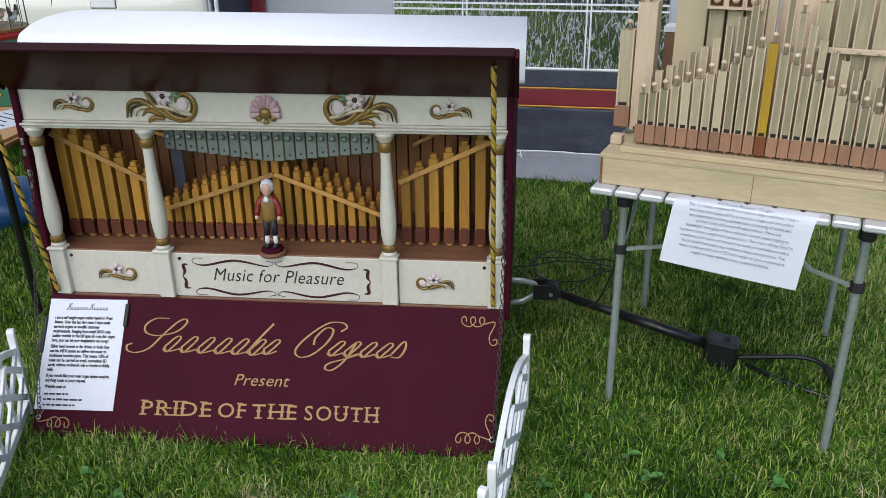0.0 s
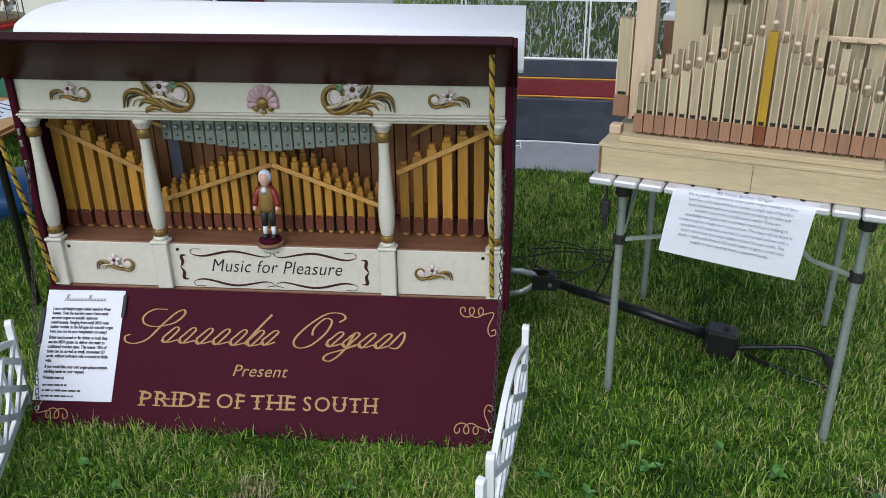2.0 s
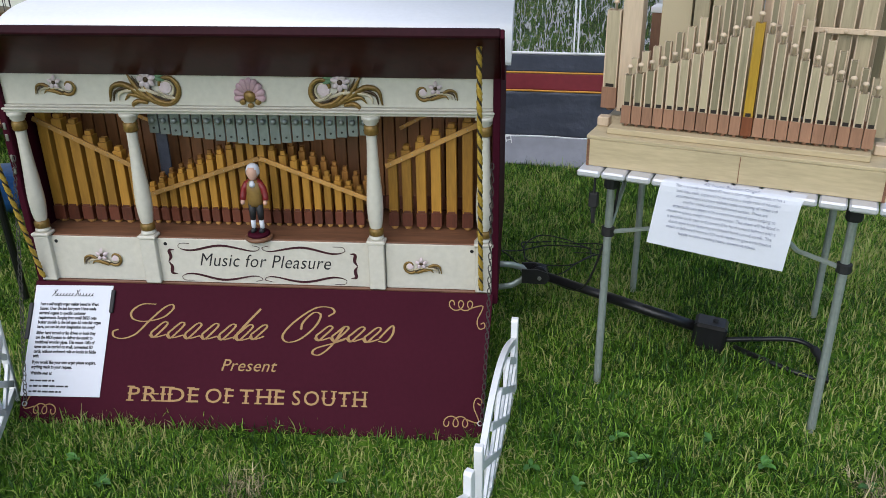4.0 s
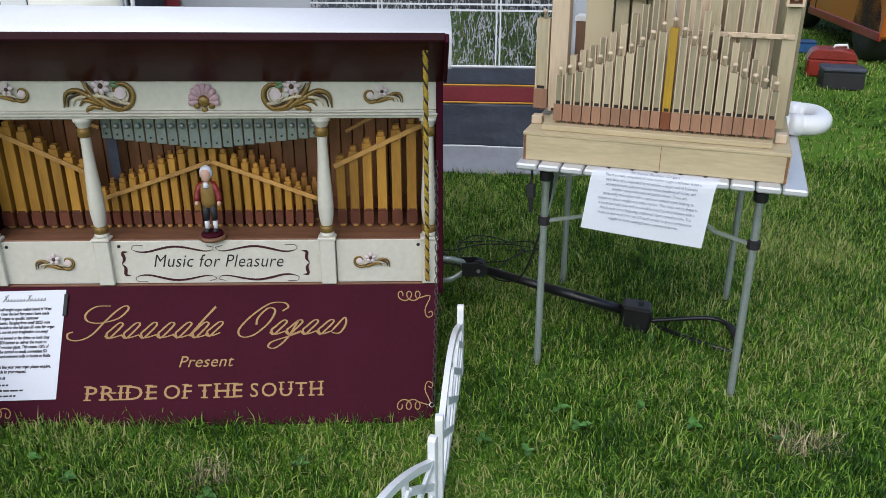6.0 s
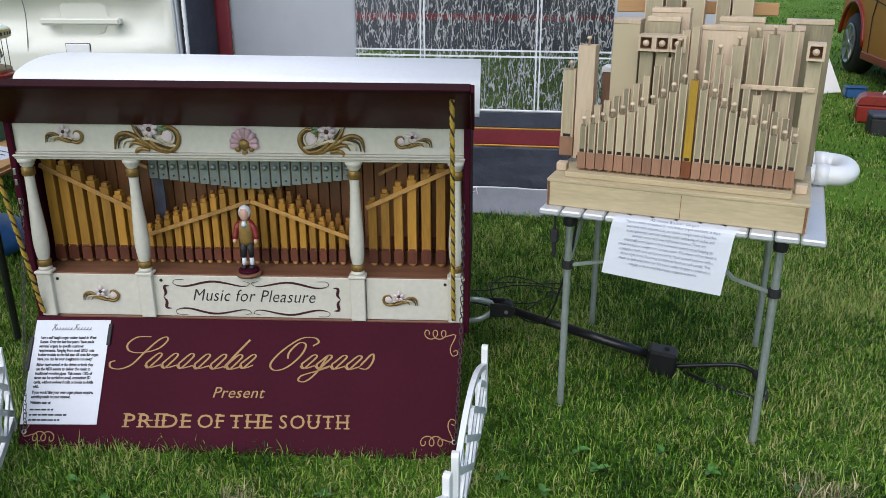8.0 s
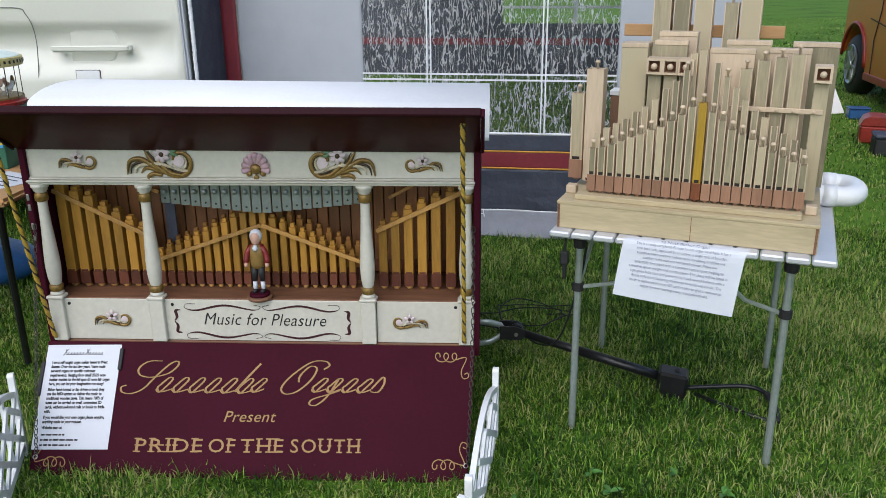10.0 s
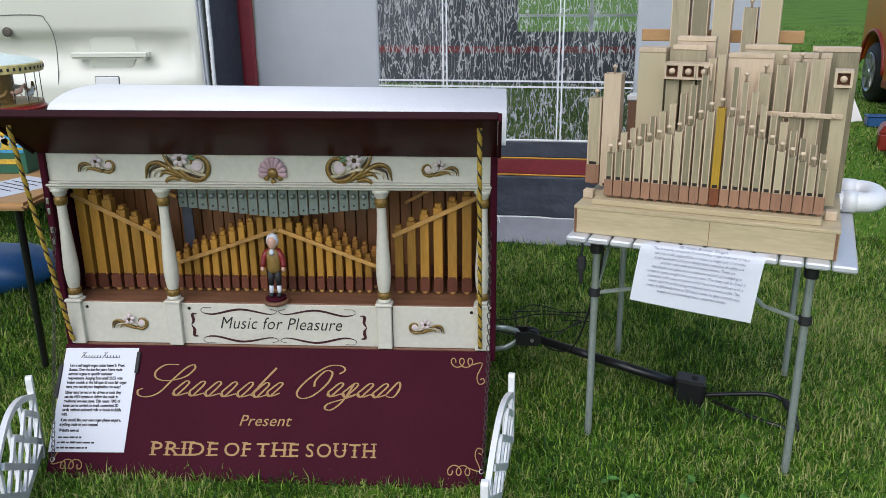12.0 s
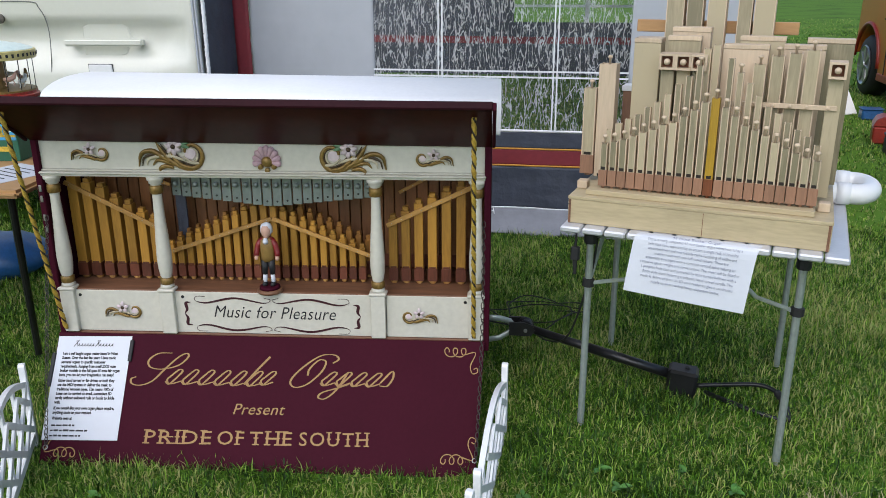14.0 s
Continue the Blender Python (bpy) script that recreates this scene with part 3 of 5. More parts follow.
def organ_pipes():
    # centre bay: a gable of pipes, two deep
    n = 21
    for i in range(n):
        x = -0.322 + 0.0287 * i
        k = abs(i - 10.5 + 0.5) / 10
        h = (0.262 if k < 0.05 else 0.250) - 0.142 * k ** 0.92
        organ_pipe(x + 0.007, 0.105, h, 0.019)
        # second row in a darker tone of the pipe wood
        if i not in (10,):
            organ_pipe(x + 0.019, 0.148, h + 0.013, 0.017, material=darker_pipe_wood)
    # side bays
    for i, h in enumerate((0.318, 0.297, 0.283, 0.252, 0.233, 0.209, 0.19)):
        organ_pipe(-0.590 + 0.0420 * i - 0.0006 * i * i, 0.105, h, 0.0285 - 0.0006 * i, 0.05)
    for i, h in enumerate((0.199, 0.224, 0.246, 0.265, 0.283, 0.300, 0.318)):
        organ_pipe(0.352 + 0.0362 * i + 0.0007 * i * i, 0.105, h, 0.0245 + 0.0006 * i, 0.05)
    # tall brown pipes at the back
    for i in range(36):
        x = -0.600 + 0.0343 * i
        h = 0.335 - 0.03 * ((i * 7) % 3) / 3
        p = placed("pipe", pipe_mesh(0.031, 0.034, h, 0.05), back_wood, organ, "brown wooden back pipe", (x, 0.235, 0.379))
        placed("foot", foot_mesh(0.031, 0.034, 0.05), foot_wood, p)

    def lath(a, b, y, w=0.012, material=lath_wood):
        d = Vector((b[0] - a[0], 0, b[1] - a[1]))
        ang = math.degrees(math.atan2(d.z, d.x))
        bm = box(0, d.length, -0.003, 0.003, -w / 2, w / 2, 0.0008)
        part("lath", bm, material, organ, "", pose(a[0], y, a[1], 0, -ang))
        me = bpy.data.meshes.new("pin")
        k = max(3, int(d.length / 0.03))
        bm = bmesh.new()
        for j in range(k):
            lathe([(0.0017, 0), (0.001, 0.0012)], 6, bm, Matrix.Translation((d.length * (j + 0.5) / k, -0.003, 0)) @ pose(0, 0, 0, 90))
        bm.to_mesh(me), bm.free()
        tagged(placed("pins", me, steel, organ, "", pose(a[0], y, a[1], 0, -ang)), kind="stuff")

    lath((-0.316, 0.470), (-0.001, 0.578), 0.082)
    lath((0.001, 0.578), (0.292, 0.466), 0.082)
    lath((-0.608, 0.680), (-0.342, 0.545), 0.082, 0.013)
    lath((0.336, 0.562), (0.594, 0.684), 0.082, 0.013)
    lath((-0.52, 0.715), (-0.34, 0.645), 0.20, 0.010)
    lath((0.36, 0.63), (0.50, 0.705), 0.20, 0.010)
    # metal chime bars
    for i in range(20):
        x = -0.265 + 0.0292 * i
        L = 0.061 + 0.030 * (1 - abs(i - 9.5) / 9.5)
        bm = box(-0.0128, 0.0128, -0.004, 0.004, -L, 0.0, 0.001)
        bar = part("chime_bar", bm, chime_metal, organ, "grey metal chime bar", (x, 0.062, 0.712))
        part("striker", lathe([(0.0035, -0.001), (0.0075, 0.003), (0.0078, 0.008), (0.004, 0.012)], 12, m=pose(0, -0.004, -0.026, 90)), chime_metal, bar, smooth=True)
        part("screw", lathe([(0.003, 0.0), (0.003, 0.0015)], 8, m=pose(0, -0.0042, -L + 0.014, 90)), black_metal, bar)
    part("chime_rail", box(-0.282, 0.312, 0.068, 0.078, 0.69, 0.715, 0.001), foot_wood, organ)
    part("blue_grey_panel", box(-0.316, -0.284, 0.17, 0.176, 0.46, 0.66, 0.001), tent_navy, organ)


organ_pipes()

# front board, hinged at the bottom of the case, its foot on the grass
BOARD = pose(0, -0.02, 0.249, -38.7)
board = part("front_board", slab([(-0.636, 0.0), (-0.620, -0.384), (0.605, -0.381), (0.624, 0.0)], 0.012, bevel=0.0015), maroon, organ, "maroon painted front board with gold lettering", BOARD)

# ---- small show organ on a folding table ----
TABLE = ((0.277, 2.061, 0), -20.0)
table = thing("folding_table", "folding aluminium slat-top camping table on grass", "table", *TABLE)
TOP = 0.620
PIPE_FOOT = 0.628   # height from which the pipe lists below count


def folding_table():
    me = bpy.data.meshes.new("slat")
    bm = box(-0.0270, 0.0270, -0.088, 0.625, TOP - 0.016, TOP, 0.004)
    bm.to_mesh(me), bm.free()
    for i in range(12):
        placed("slat", me, table_top, table, "", (-0.036 + 0.0575 * i, 0, 0))
    for y in (0.014, 0.580):
        part("rail", box(0.0, 0.545, y - 0.009, y + 0.009, TOP - 0.040, TOP - 0.0165, 0.002), leg_metal, table)
    for x, y in ((0.0, 0.0), (0.529, 0.003), (-0.038, 0.562), (0.502, 0.615)):
        leg = part("leg", tube([(0, 0, 0.002), (0, 0, TOP - 0.045)], 0.0100, 12), leg_metal, table, "grey-green tubular leg", (x, y, 0))
        part("cap", lathe([(0.016, TOP - 0.065), (0.018, TOP - 0.06), (0.018, TOP - 0.041), (0.015, TOP - 0.040)], 12), black_rubber, leg, "black plastic corner cap")
        part("collar", lathe([(0.0125, 0.43), (0.0165, 0.432), (0.0165, 0.452), (0.0125, 0.454)], 12), black_rubber, leg, "black plastic collar")
        sx = 1 if x < 0.3 else -1
        sy = 1 if y < 0.3 else -1
        part("brace", tube([(sx * 0.014, 0, 0.443), (sx * 0.10, 0, 0.465), (sx * 0.25, 0, 0.60)], 0.006, 6), leg_metal, leg)
        part("brace", tube([(0, sy * 0.014, 0.443), (0, sy * 0.27, 0.60)], 0.006, 6), leg_metal, leg)
    part("stretcher", tube([(0.015, 0.02, TOP - 0.05), (0.27, 0.285, 0.52), (0.53, 0.56, TOP - 0.05)], 0.006, 6), leg_metal, table)


folding_table()

busker = thing("busker_organ", "small unfinished busker organ of pale wooden pipes on a plywood chest", "organ", (TABLE[0][0], TABLE[0][1], TOP), -20.0)
busker.matrix_basis = table.matrix_basis @ pose(-0.010, 0.012, TOP) @ Matrix.Scale(0.978, 4)


def knob_pipe(x, y, h, w, base, wood, footwood, foot=0.047, d=None, knob=True):
    """Pale square pipe with open top, tuning knob, mouth shade painted dark and pink foot."""
    d = d or w
    t = 0.0028
    bm = bmesh.new()
    for a in ((-w / 2 + t, w / 2 - t, -d / 2, -d / 2 + t), (-w / 2 + t, w / 2 - t, d / 2 - t, d / 2)):
        box(*a, foot, h - 0.001, 0, bm)
    p = part("pipe", bm, wood, busker, "", (x, y, base))
    side = bpy.data.meshes.new("side_wall")
    b2 = box(-t / 2, t / 2, -d / 2 - 0.0007, d / 2 + 0.0007, foot, h, 0.0004)
    b2.to_mesh(side), b2.free()
    # side walls in paler wood: their sunlit edges are put into the colour
    for sx in (-1, 1):
        placed("side_wall", side, wood if wood is yellow_wood else pine_and_lit_edges, p, "", (sx * (w / 2 - t / 2), 0, 0))
    part("bore", box(-w / 2 + t + 0.0001, w / 2 - t - 0.0001, -d / 2 + t, d / 2 - t, h - 0.03, h - 0.008), back_wood, p)
    # no opening is cut: a dark plate paints the shade inside the mouth
    part("mouth", box(-w * 0.30, w * 0.30, -d / 2 - 0.0006, -d / 2 + 0.001, foot + 0.001, foot + 0.009), mouth_shade, p)
    if footwood:
        bm = box(-w / 2 - 0.0018, w / 2 + 0.0018, -d / 2 - 0.002, d / 2, 0.007, foot, 0.0006)
        lathe([(w * 0.24, 0.0), (w * 0.30, 0.008)], 8, bm)
        part("foot", bm, footwood, p)
    if knob:
        bm = lathe([(0.0030, h - 0.008), (0.0030, h + 0.013), (0.0066, h + 0.0150), (0.0070, h + 0.018), (0.0050, h + 0.0215), (0.002, h + 0.0225)], 10)
        part("stopper", bm, pine_and_lit_edges, p, smooth=True)


def busker_organ():
    part("chest", box(-0.044, 0.601, -0.063, 0.34, 0.0006, 0.066, 0.0015), plywood, busker, "birch plywood chest")
    part("chest_lid", box(-0.045, 0.602, -0.064, 0.341, 0.0665, 0.0750, 0.001), plywood, busker)
    part("pipe_board", box(-0.005, 0.558, -0.038, 0.21, 0.0755, 0.0895, 0.0015), plywood, busker)
    part("seam", box(0.3030, 0.3042, -0.0638, -0.0625, 0.002, 0.064), dark_cherry, busker)
    for x in (-0.041, 0.594):
        part("edge_ply", box(x - 0.0015, x + 0.0045, -0.0642, -0.062, 0.001, 0.0658), shelf_wood, busker)
    for x in (-0.03, 0.578):
        part("peg_block", box(x - 0.014, x + 0.014, 0.02, 0.05, 0.0755, 0.098, 0.002), pine_and_lit_edges, busker)
    b = 0.0896
    tops = [0.837, 0.843, 0.851, 0.862, 0.873, 0.882, 0.896, 0.904, 0.921, 0.938, 0.959, 0.970, 0.948, 0.929, 0.907, 0.898, 0.886, 0.871, 0.859, 0.849, 0.839, 0.833]
    for i, t in enumerate(tops):
        h = t - PIPE_FOOT - b + 0.002
        yel = i == 11
        knob_pipe(0.031 + 0.0246 * i, 0.0, h, 0.0186 + 0.0005 * (i % 3), b, yellow_wood if yel else poplar, dark_cherry if yel else cherry, 0.05)
    seconds = [0.865, 0.883, 0.896, 0.909, 0.930, 0.945, 0.966, 0.993, 1.015, 1.043, 1.055, 1.063, 1.063, 1.030, 1.004, 0.973, 0.948, 0.933, 0.912, 0.895, 0.880, 0.860]
    for i, t in enumerate(seconds):
        if i in (10, 11):
            continue
        knob_pipe(0.028 + 0.0246 * i, 0.06, t - PIPE_FOOT - b, 0.0165, b, poplar, cherry, 0.05, knob=i in (9, 13))
    # tall bass pipes behind, some stopped with a box end
    def tall(x, y, t, w, d, cap="", wood=poplar, knobbed=True):
        h = t - PIPE_FOOT - b
        if cap == "lid":
            p = part("pipe", box(-w / 2, w / 2, -d / 2, d / 2, 0.0, h - 0.012, 0.001), wood, busker, "pale square bass pipe", (x, y, b))
            # lid in paler wood: light from the sky is painted on its top
            part("lid", box(-w / 2 - 0.0008, w / 2 + 0.0008, -d / 2 - 0.0015, d / 2 + 0.0015, h - 0.0118, h, 0.001), pine_and_lit_edges, p)
        elif cap == "end":
            p = part("pipe", box(-w / 2, w / 2, -d / 2, d / 2, 0.0, h - 0.045, 0.001), wood, busker, "pale mitred bass pipe with open end", (x, y, b))
            bm = bmesh.new()
            q = 0.0205
            for a in ((-q, q, -q, -q + 0.006), (-q, q, q - 0.006, q), (-q, -q + 0.006, -q + 0.006, q - 0.006), (q - 0.006, q, -q + 0.006, q - 0.006)):
                box(a[0], a[1], -d / 2 - 0.022, d / 2, a[2] + h - 0.021, a[3] + h - 0.021, 0.0, bm)
            e = part("end_box", bm, pine_and_lit_edges, p)
            part("bore", box(-q + 0.006, q - 0.006, -d / 2 + 0.004, d / 2 - 0.001, h - 0.0355, h - 0.0065), dark_cherry, e)
            part("stopper", lathe([(0.003, 0), (0.0035, 0.018), (0.0085, 0.021), (0.008, 0.027), (0.002, 0.030)], 10, m=pose(0, -d / 2 + 0.003, h - 0.021, 90)), pine_and_lit_edges, e, smooth=True)
        else:
            knob_pipe(x, y, h, w, b, wood, None, 0.0, d, knobbed)
    tall(0.098, 0.18, 1.099, 0.070, 0.07, "lid")
    for x in (0.160, 0.201, 0.240):
        tall(x, 0.13, 1.066, 0.034, 0.034, "end")
    tall(0.258, 0.115, 1.080, 0.019, 0.020, knobbed=False)
    tall(0.281, 0.115, 1.090, 0.019, 0.020, knobbed=False)
    tall(0.200, 0.24, 1.125, 0.100, 0.045, "lid", pine_and_lit_edges)
    tall(0.190, 0.18, 1.106, 0.085, 0.030, "lid")
    tall(0.346, 0.19, 1.088, 0.112, 0.040, "lid", pine_and_lit_edges)
    tall(0.381, 0.25, 1.105, 0.112, 0.040, "lid")
    tall(0.387, 0.13, 1.045, 0.031, 0.030)
    tall(0.428, 0.14, 1.066, 0.031, 0.034)
    tall(0.468, 0.14, 1.074, 0.031, 0.034)
    tall(0.508, 0.14, 1.083, 0.033, 0.034)
    tall(0.567, 0.13, 1.060, 0.034, 0.034, "end")
    tall(0.486, 0.23, 1.088, 0.100, 0.040, "lid", pine_and_lit_edges)
    tall(0.546, 0.285, 1.101, 0.113, 0.040, "lid")
    knob_pipe(-0.043, 0.13, 0.964 - PIPE_FOOT - b, 0.034, b, poplar, cherry, 0.06)
    tall(0.001, 0.14, 1.030, 0.047, 0.045, wood=pine_and_lit_edges)
    for x, w, t in ((0.128, 0.05, 1.36), (0.183, 0.045, 1.33), (0.243, 0.050, 1.215), (0.318, 0.038, 1.195), (0.370, 0.055, 1.38)):
        tall(x, 0.40, t, w, 0.05)
    part("rear_bar", box(0.012, 0.462, 0.43, 0.445, 0.468, 0.503, 0.002), orange_wood, busker, "brown rear support bar")
    part("rear_shelf", box(0.03, 0.43, 0.3425, 0.446, 0.0, 0.0885, 0.002), plywood, busker)
    part("rest_bar", box(0.325, 0.577, 0.108, 0.116, 0.311, 0.323, 0.001), pine_and_lit_edges, busker)
    for x in (0.39, 0.428, 0.468, 0.508, 0.556):
        part("peg", lathe([(0.004, 0), (0.0045, 0.006), (0.002, 0.008)], 8, m=pose(x, 0.1078, 0.317, 90)), pine_and_lit_edges, busker)
    part("back_box", box(0.02, 0.062, 0.245, 0.30, 0.0755, 0.315, 0.001), cherry, busker)
    part("back_box_lid", box(0.017, 0.065, 0.242, 0.303, 0.3155, 0.330, 0.001), pvc, busker)
    # white pipework leaving at the side
    zc, r = 0.0318, 0.0295
    U = [(0.45, 0.42, zc), (0.60, 0.42, zc), (0.659, 0.421, zc)]
    arc = [(0.664 + 0.046 * math.sin(a), 0.503 - 0.082 * math.cos(a), zc) for a in np.linspace(0.15, math.pi - 0.15, 14)]
    V2 = [(0.659, 0.585, zc), (0.45, 0.586, zc)]
    duct = part("duct", tube(U + arc + V2, r, 18), pvc, busker, "white plastic duct bend", smooth=True)
    for y in (0.4205, 0.5855):
        part("socket", tube([(0.617, y, zc), (0.654, y, zc)], r + 0.0022, 18), pvc, duct, smooth=True)


busker_organ()


# ---- awning and vehicles behind ----
def awning():
    a = thing("awning", "grey, charcoal and red caravan awning with clear plastic windows", "awning", (0.055, 3.97, 0.008), -6)
    X0, X1 = -1.33, 1.16

    def cloth(name, x0, x1, z0, z1, material, y=0.0, wave=0.012, label="", parent=a, nx=40, nz=14, thick=0.003, lean=0.0):
        bm = bmesh.new()
        grid = [[None] * (nz + 1) for _ in range(nx + 1)]
        for i in range(nx + 1):
            for j in range(nz + 1):
                x, z = x0 + (x1 - x0) * i / nx, z0 + (z1 - z0) * j / nz
                grid[i][j] = bm.verts.new((x, y - lean * (1 - j / nz) * (0.7 + 0.6 * noise.noise((x * 3, 0, 5))) + wave * (noise.noise((x * 4, z * 2.4, 3.1)) + 0.5 * noise.noise((x * 11 + z * 5, z * 7, 8))), z))
        for i in range(nx):
            for j in range(nz):
                bm.faces.new((grid[i][j], grid[i + 1][j], grid[i + 1][j + 1], grid[i][j + 1])).smooth = True
        ob = part(name, bm, material, parent, label)
        sol = ob.modifiers.new("thickness", "SOLIDIFY")
        sol.thickness, sol.offset = thick, 1
        return ob

    cloth("mud_skirt", X0, X1, 0.0, 0.105, skirt_grey, 0.0, 0.03, "pale grey mud skirt", lean=0.15)
    cloth("lower_wall", X0, X1, 0.1055, 0.318, tent_navy, 0, 0.022, "charcoal lower wall")
    cloth("red_band", X0, X1, 0.327, 0.402, tent_red, 0.0, 0.012, "red band")
    cloth("upper_band", X0, X1, 0.411, 0.488, tent_navy, 0, 0.012)
    for z in (0.3225, 0.4065):
        cloth("piping", X0, X1, z - 0.004, z + 0.004, tent_gold, -0.002, 0.012, "orange piping", nz=1)
    cloth("tape", X0, X1, 0.489, 0.501, tape_white, -0.002, 0.008, nz=1)
    cloth("tape", X0, X1, 0.1015, 0.109, tape_white, -0.004, 0.022, nz=1)
    cloth("wall_panel", -1.2615, -0.635, 0.5015, 1.95, tent_grey, 0, 0.012, "pale grey canvas panel")
    cloth("wall_panel", 0.585, 1.13, 0.5015, 1.95, tent_grey, 0, 0.012, "pale grey canvas panel")
    cloth("red_post_cover", -1.340, -1.262, 0.5, 1.95, tent_red, -0.012, 0.006, "dark red vertical strip", nx=4)
    cloth("red_post_cover", 1.1305, 1.165, 0.5, 1.95, tent_red, -0.012, 0.006, nx=4)
    w = cloth("window_film", -0.6345, 0.5845, 0.5015, 1.95, film_clear, 0.0, 0.02, "crinkled clear plastic window", nx=70, nz=70, thick=0.001)
    w.modifiers.clear()
    w.visible_shadow = False
    for x in (-0.305, 0.245):
        for k in (-0.009, 0.009):
            part("glazing_tape", box(x + k - 0.0035, x + k + 0.0035, -0.030, -0.028, 0.502, 1.95), tape_white, a)
    for z in (0.782, 0.755):
        part("glazing_tape", box(-0.634, 0.584, -0.0275, -0.0255, z - 0.004, z + 0.004), tape_white, a)
    # side and rear added to the awning; rear stands in for dark things beyond
    part("side_wall", box(X1, X1 + 0.006, 0.02, 6.4, 0.0, 1.95), roof_canvas, a)
    part("rear_lower_wall", box(X0 - 2.0, X1, 6.4, 6.406, 0.0, 0.626), tent_navy, a)
    part("rear_red_band", box(X0 - 2.0, X1, 6.39, 6.396, 0.373, 0.455), tent_red, a)
    part("rear_upper_wall", box(X0 - 2.0, X1, 6.4, 6.406, 1.5505, 1.95), roof_canvas, a)
    part("rear_panel", box(X0 - 2.0, -0.50, 6.4, 6.406, 0.6265, 1.55), tent_navy, a)
    for x in (0.35, X1 - 0.06):
        part("rear_post_cover", box(x, x + 0.05, 6.395, 6.401, 0.6265, 1.55), tape_white, a)
    part("rear_glazing_bar", box(-0.50, X1, 6.405, 6.411, 0.80, 0.83), tape_white, a)
    # roof lies out of view, added to dim the interior
    part("roof", box(X0 - 0.3, X1 + 0.05, -0.05, 6.5, 1.952, 1.962), roof_canvas, a)
    # peg ladder at the foot
    bm = bmesh.new()
    for i in range(6):
        box(-0.012, 0.012, -0.003, 0.003, 0.018 * i, 0.018 * i + 0.004, 0.0005, bm)
    for x in (-0.014, 0.010):
        box(x, x + 0.004, -0.003, 0.003, 0, 0.096, 0.0005, bm)
    part("peg_ladder", bm, tape_white, a, "white plastic peg ladder", pose(-0.03, -0.045, 0.02, -16, -14))
    part("dark_fold", box(-1.349, -1.345, -0.36, 0.02, 0.15, 1.95), tent_navy, a, "charcoal canvas fold beside the van")
    cloth("dark_fold", -1.46, -1.341, 0.2, 1.95, tent_navy, 0.03, 0.05, "charcoal canvas fold beside the van")


awning()


def van():
    v = thing("van", "cream camper van with a recessed grab handle", "van", (-1.335, 3.70, -0.010), 0)
    # side skin with the long crease: profile pulled along x, nose-edge rounded
    prof = [(0.03, 0.30), (0.0, 0.42), (-0.008, 0.80), (0.0, 0.872), (0.034, 0.892), (0.036, 1.025), (0.004, 1.045), (-0.004, 1.08), (0.01, 1.45), (0.1, 1.95), (0.3, 2.1), (1.6, 2.1), (1.75, 1.9), (1.75, 0.35), (0.03, 0.30)]
    flat = [(0.03, 0.30), (0.0, 0.42), (-0.006, 0.80), (-0.006, 0.865), (-0.006, 0.90), (-0.005, 1.02), (-0.005, 1.055), (-0.004, 1.08), (0.01, 1.45), (0.1, 1.95), (0.3, 2.1), (1.6, 2.1), (1.75, 1.9), (1.75, 0.35), (0.03, 0.30)]
    bm = bmesh.new()
    rows = []
    for x, k in ((-3.2, 1), (-0.95, 1), (-0.30, 1), (-0.17, 0.85), (-0.06, 0.25), (-0.022, 0), (-0.003, 0), (0.003, 0)):
        dy = 0.0 if x < -0.01 else (0.012 if x < 0.0 else 0.03)
        rows.append([bm.verts.new((x, dy + a[0] * k + b[0] * (1 - k), a[1])) for a, b in zip(prof, flat)])
    for r, s in zip(rows, rows[1:]):
        for i in range(len(prof) - 1):
            bm.faces.new((r[i], s[i], s[i + 1], r[i + 1])).smooth = True
    bm.faces.new(rows[0][:-1]), bm.faces.new(rows[-1][:-1][::-1])
    bmesh.ops.recalc_face_normals(bm, faces=bm.faces[:])
    part("body", bm, van_paint, v, "cream painted bodywork")
    return v


camper = van()


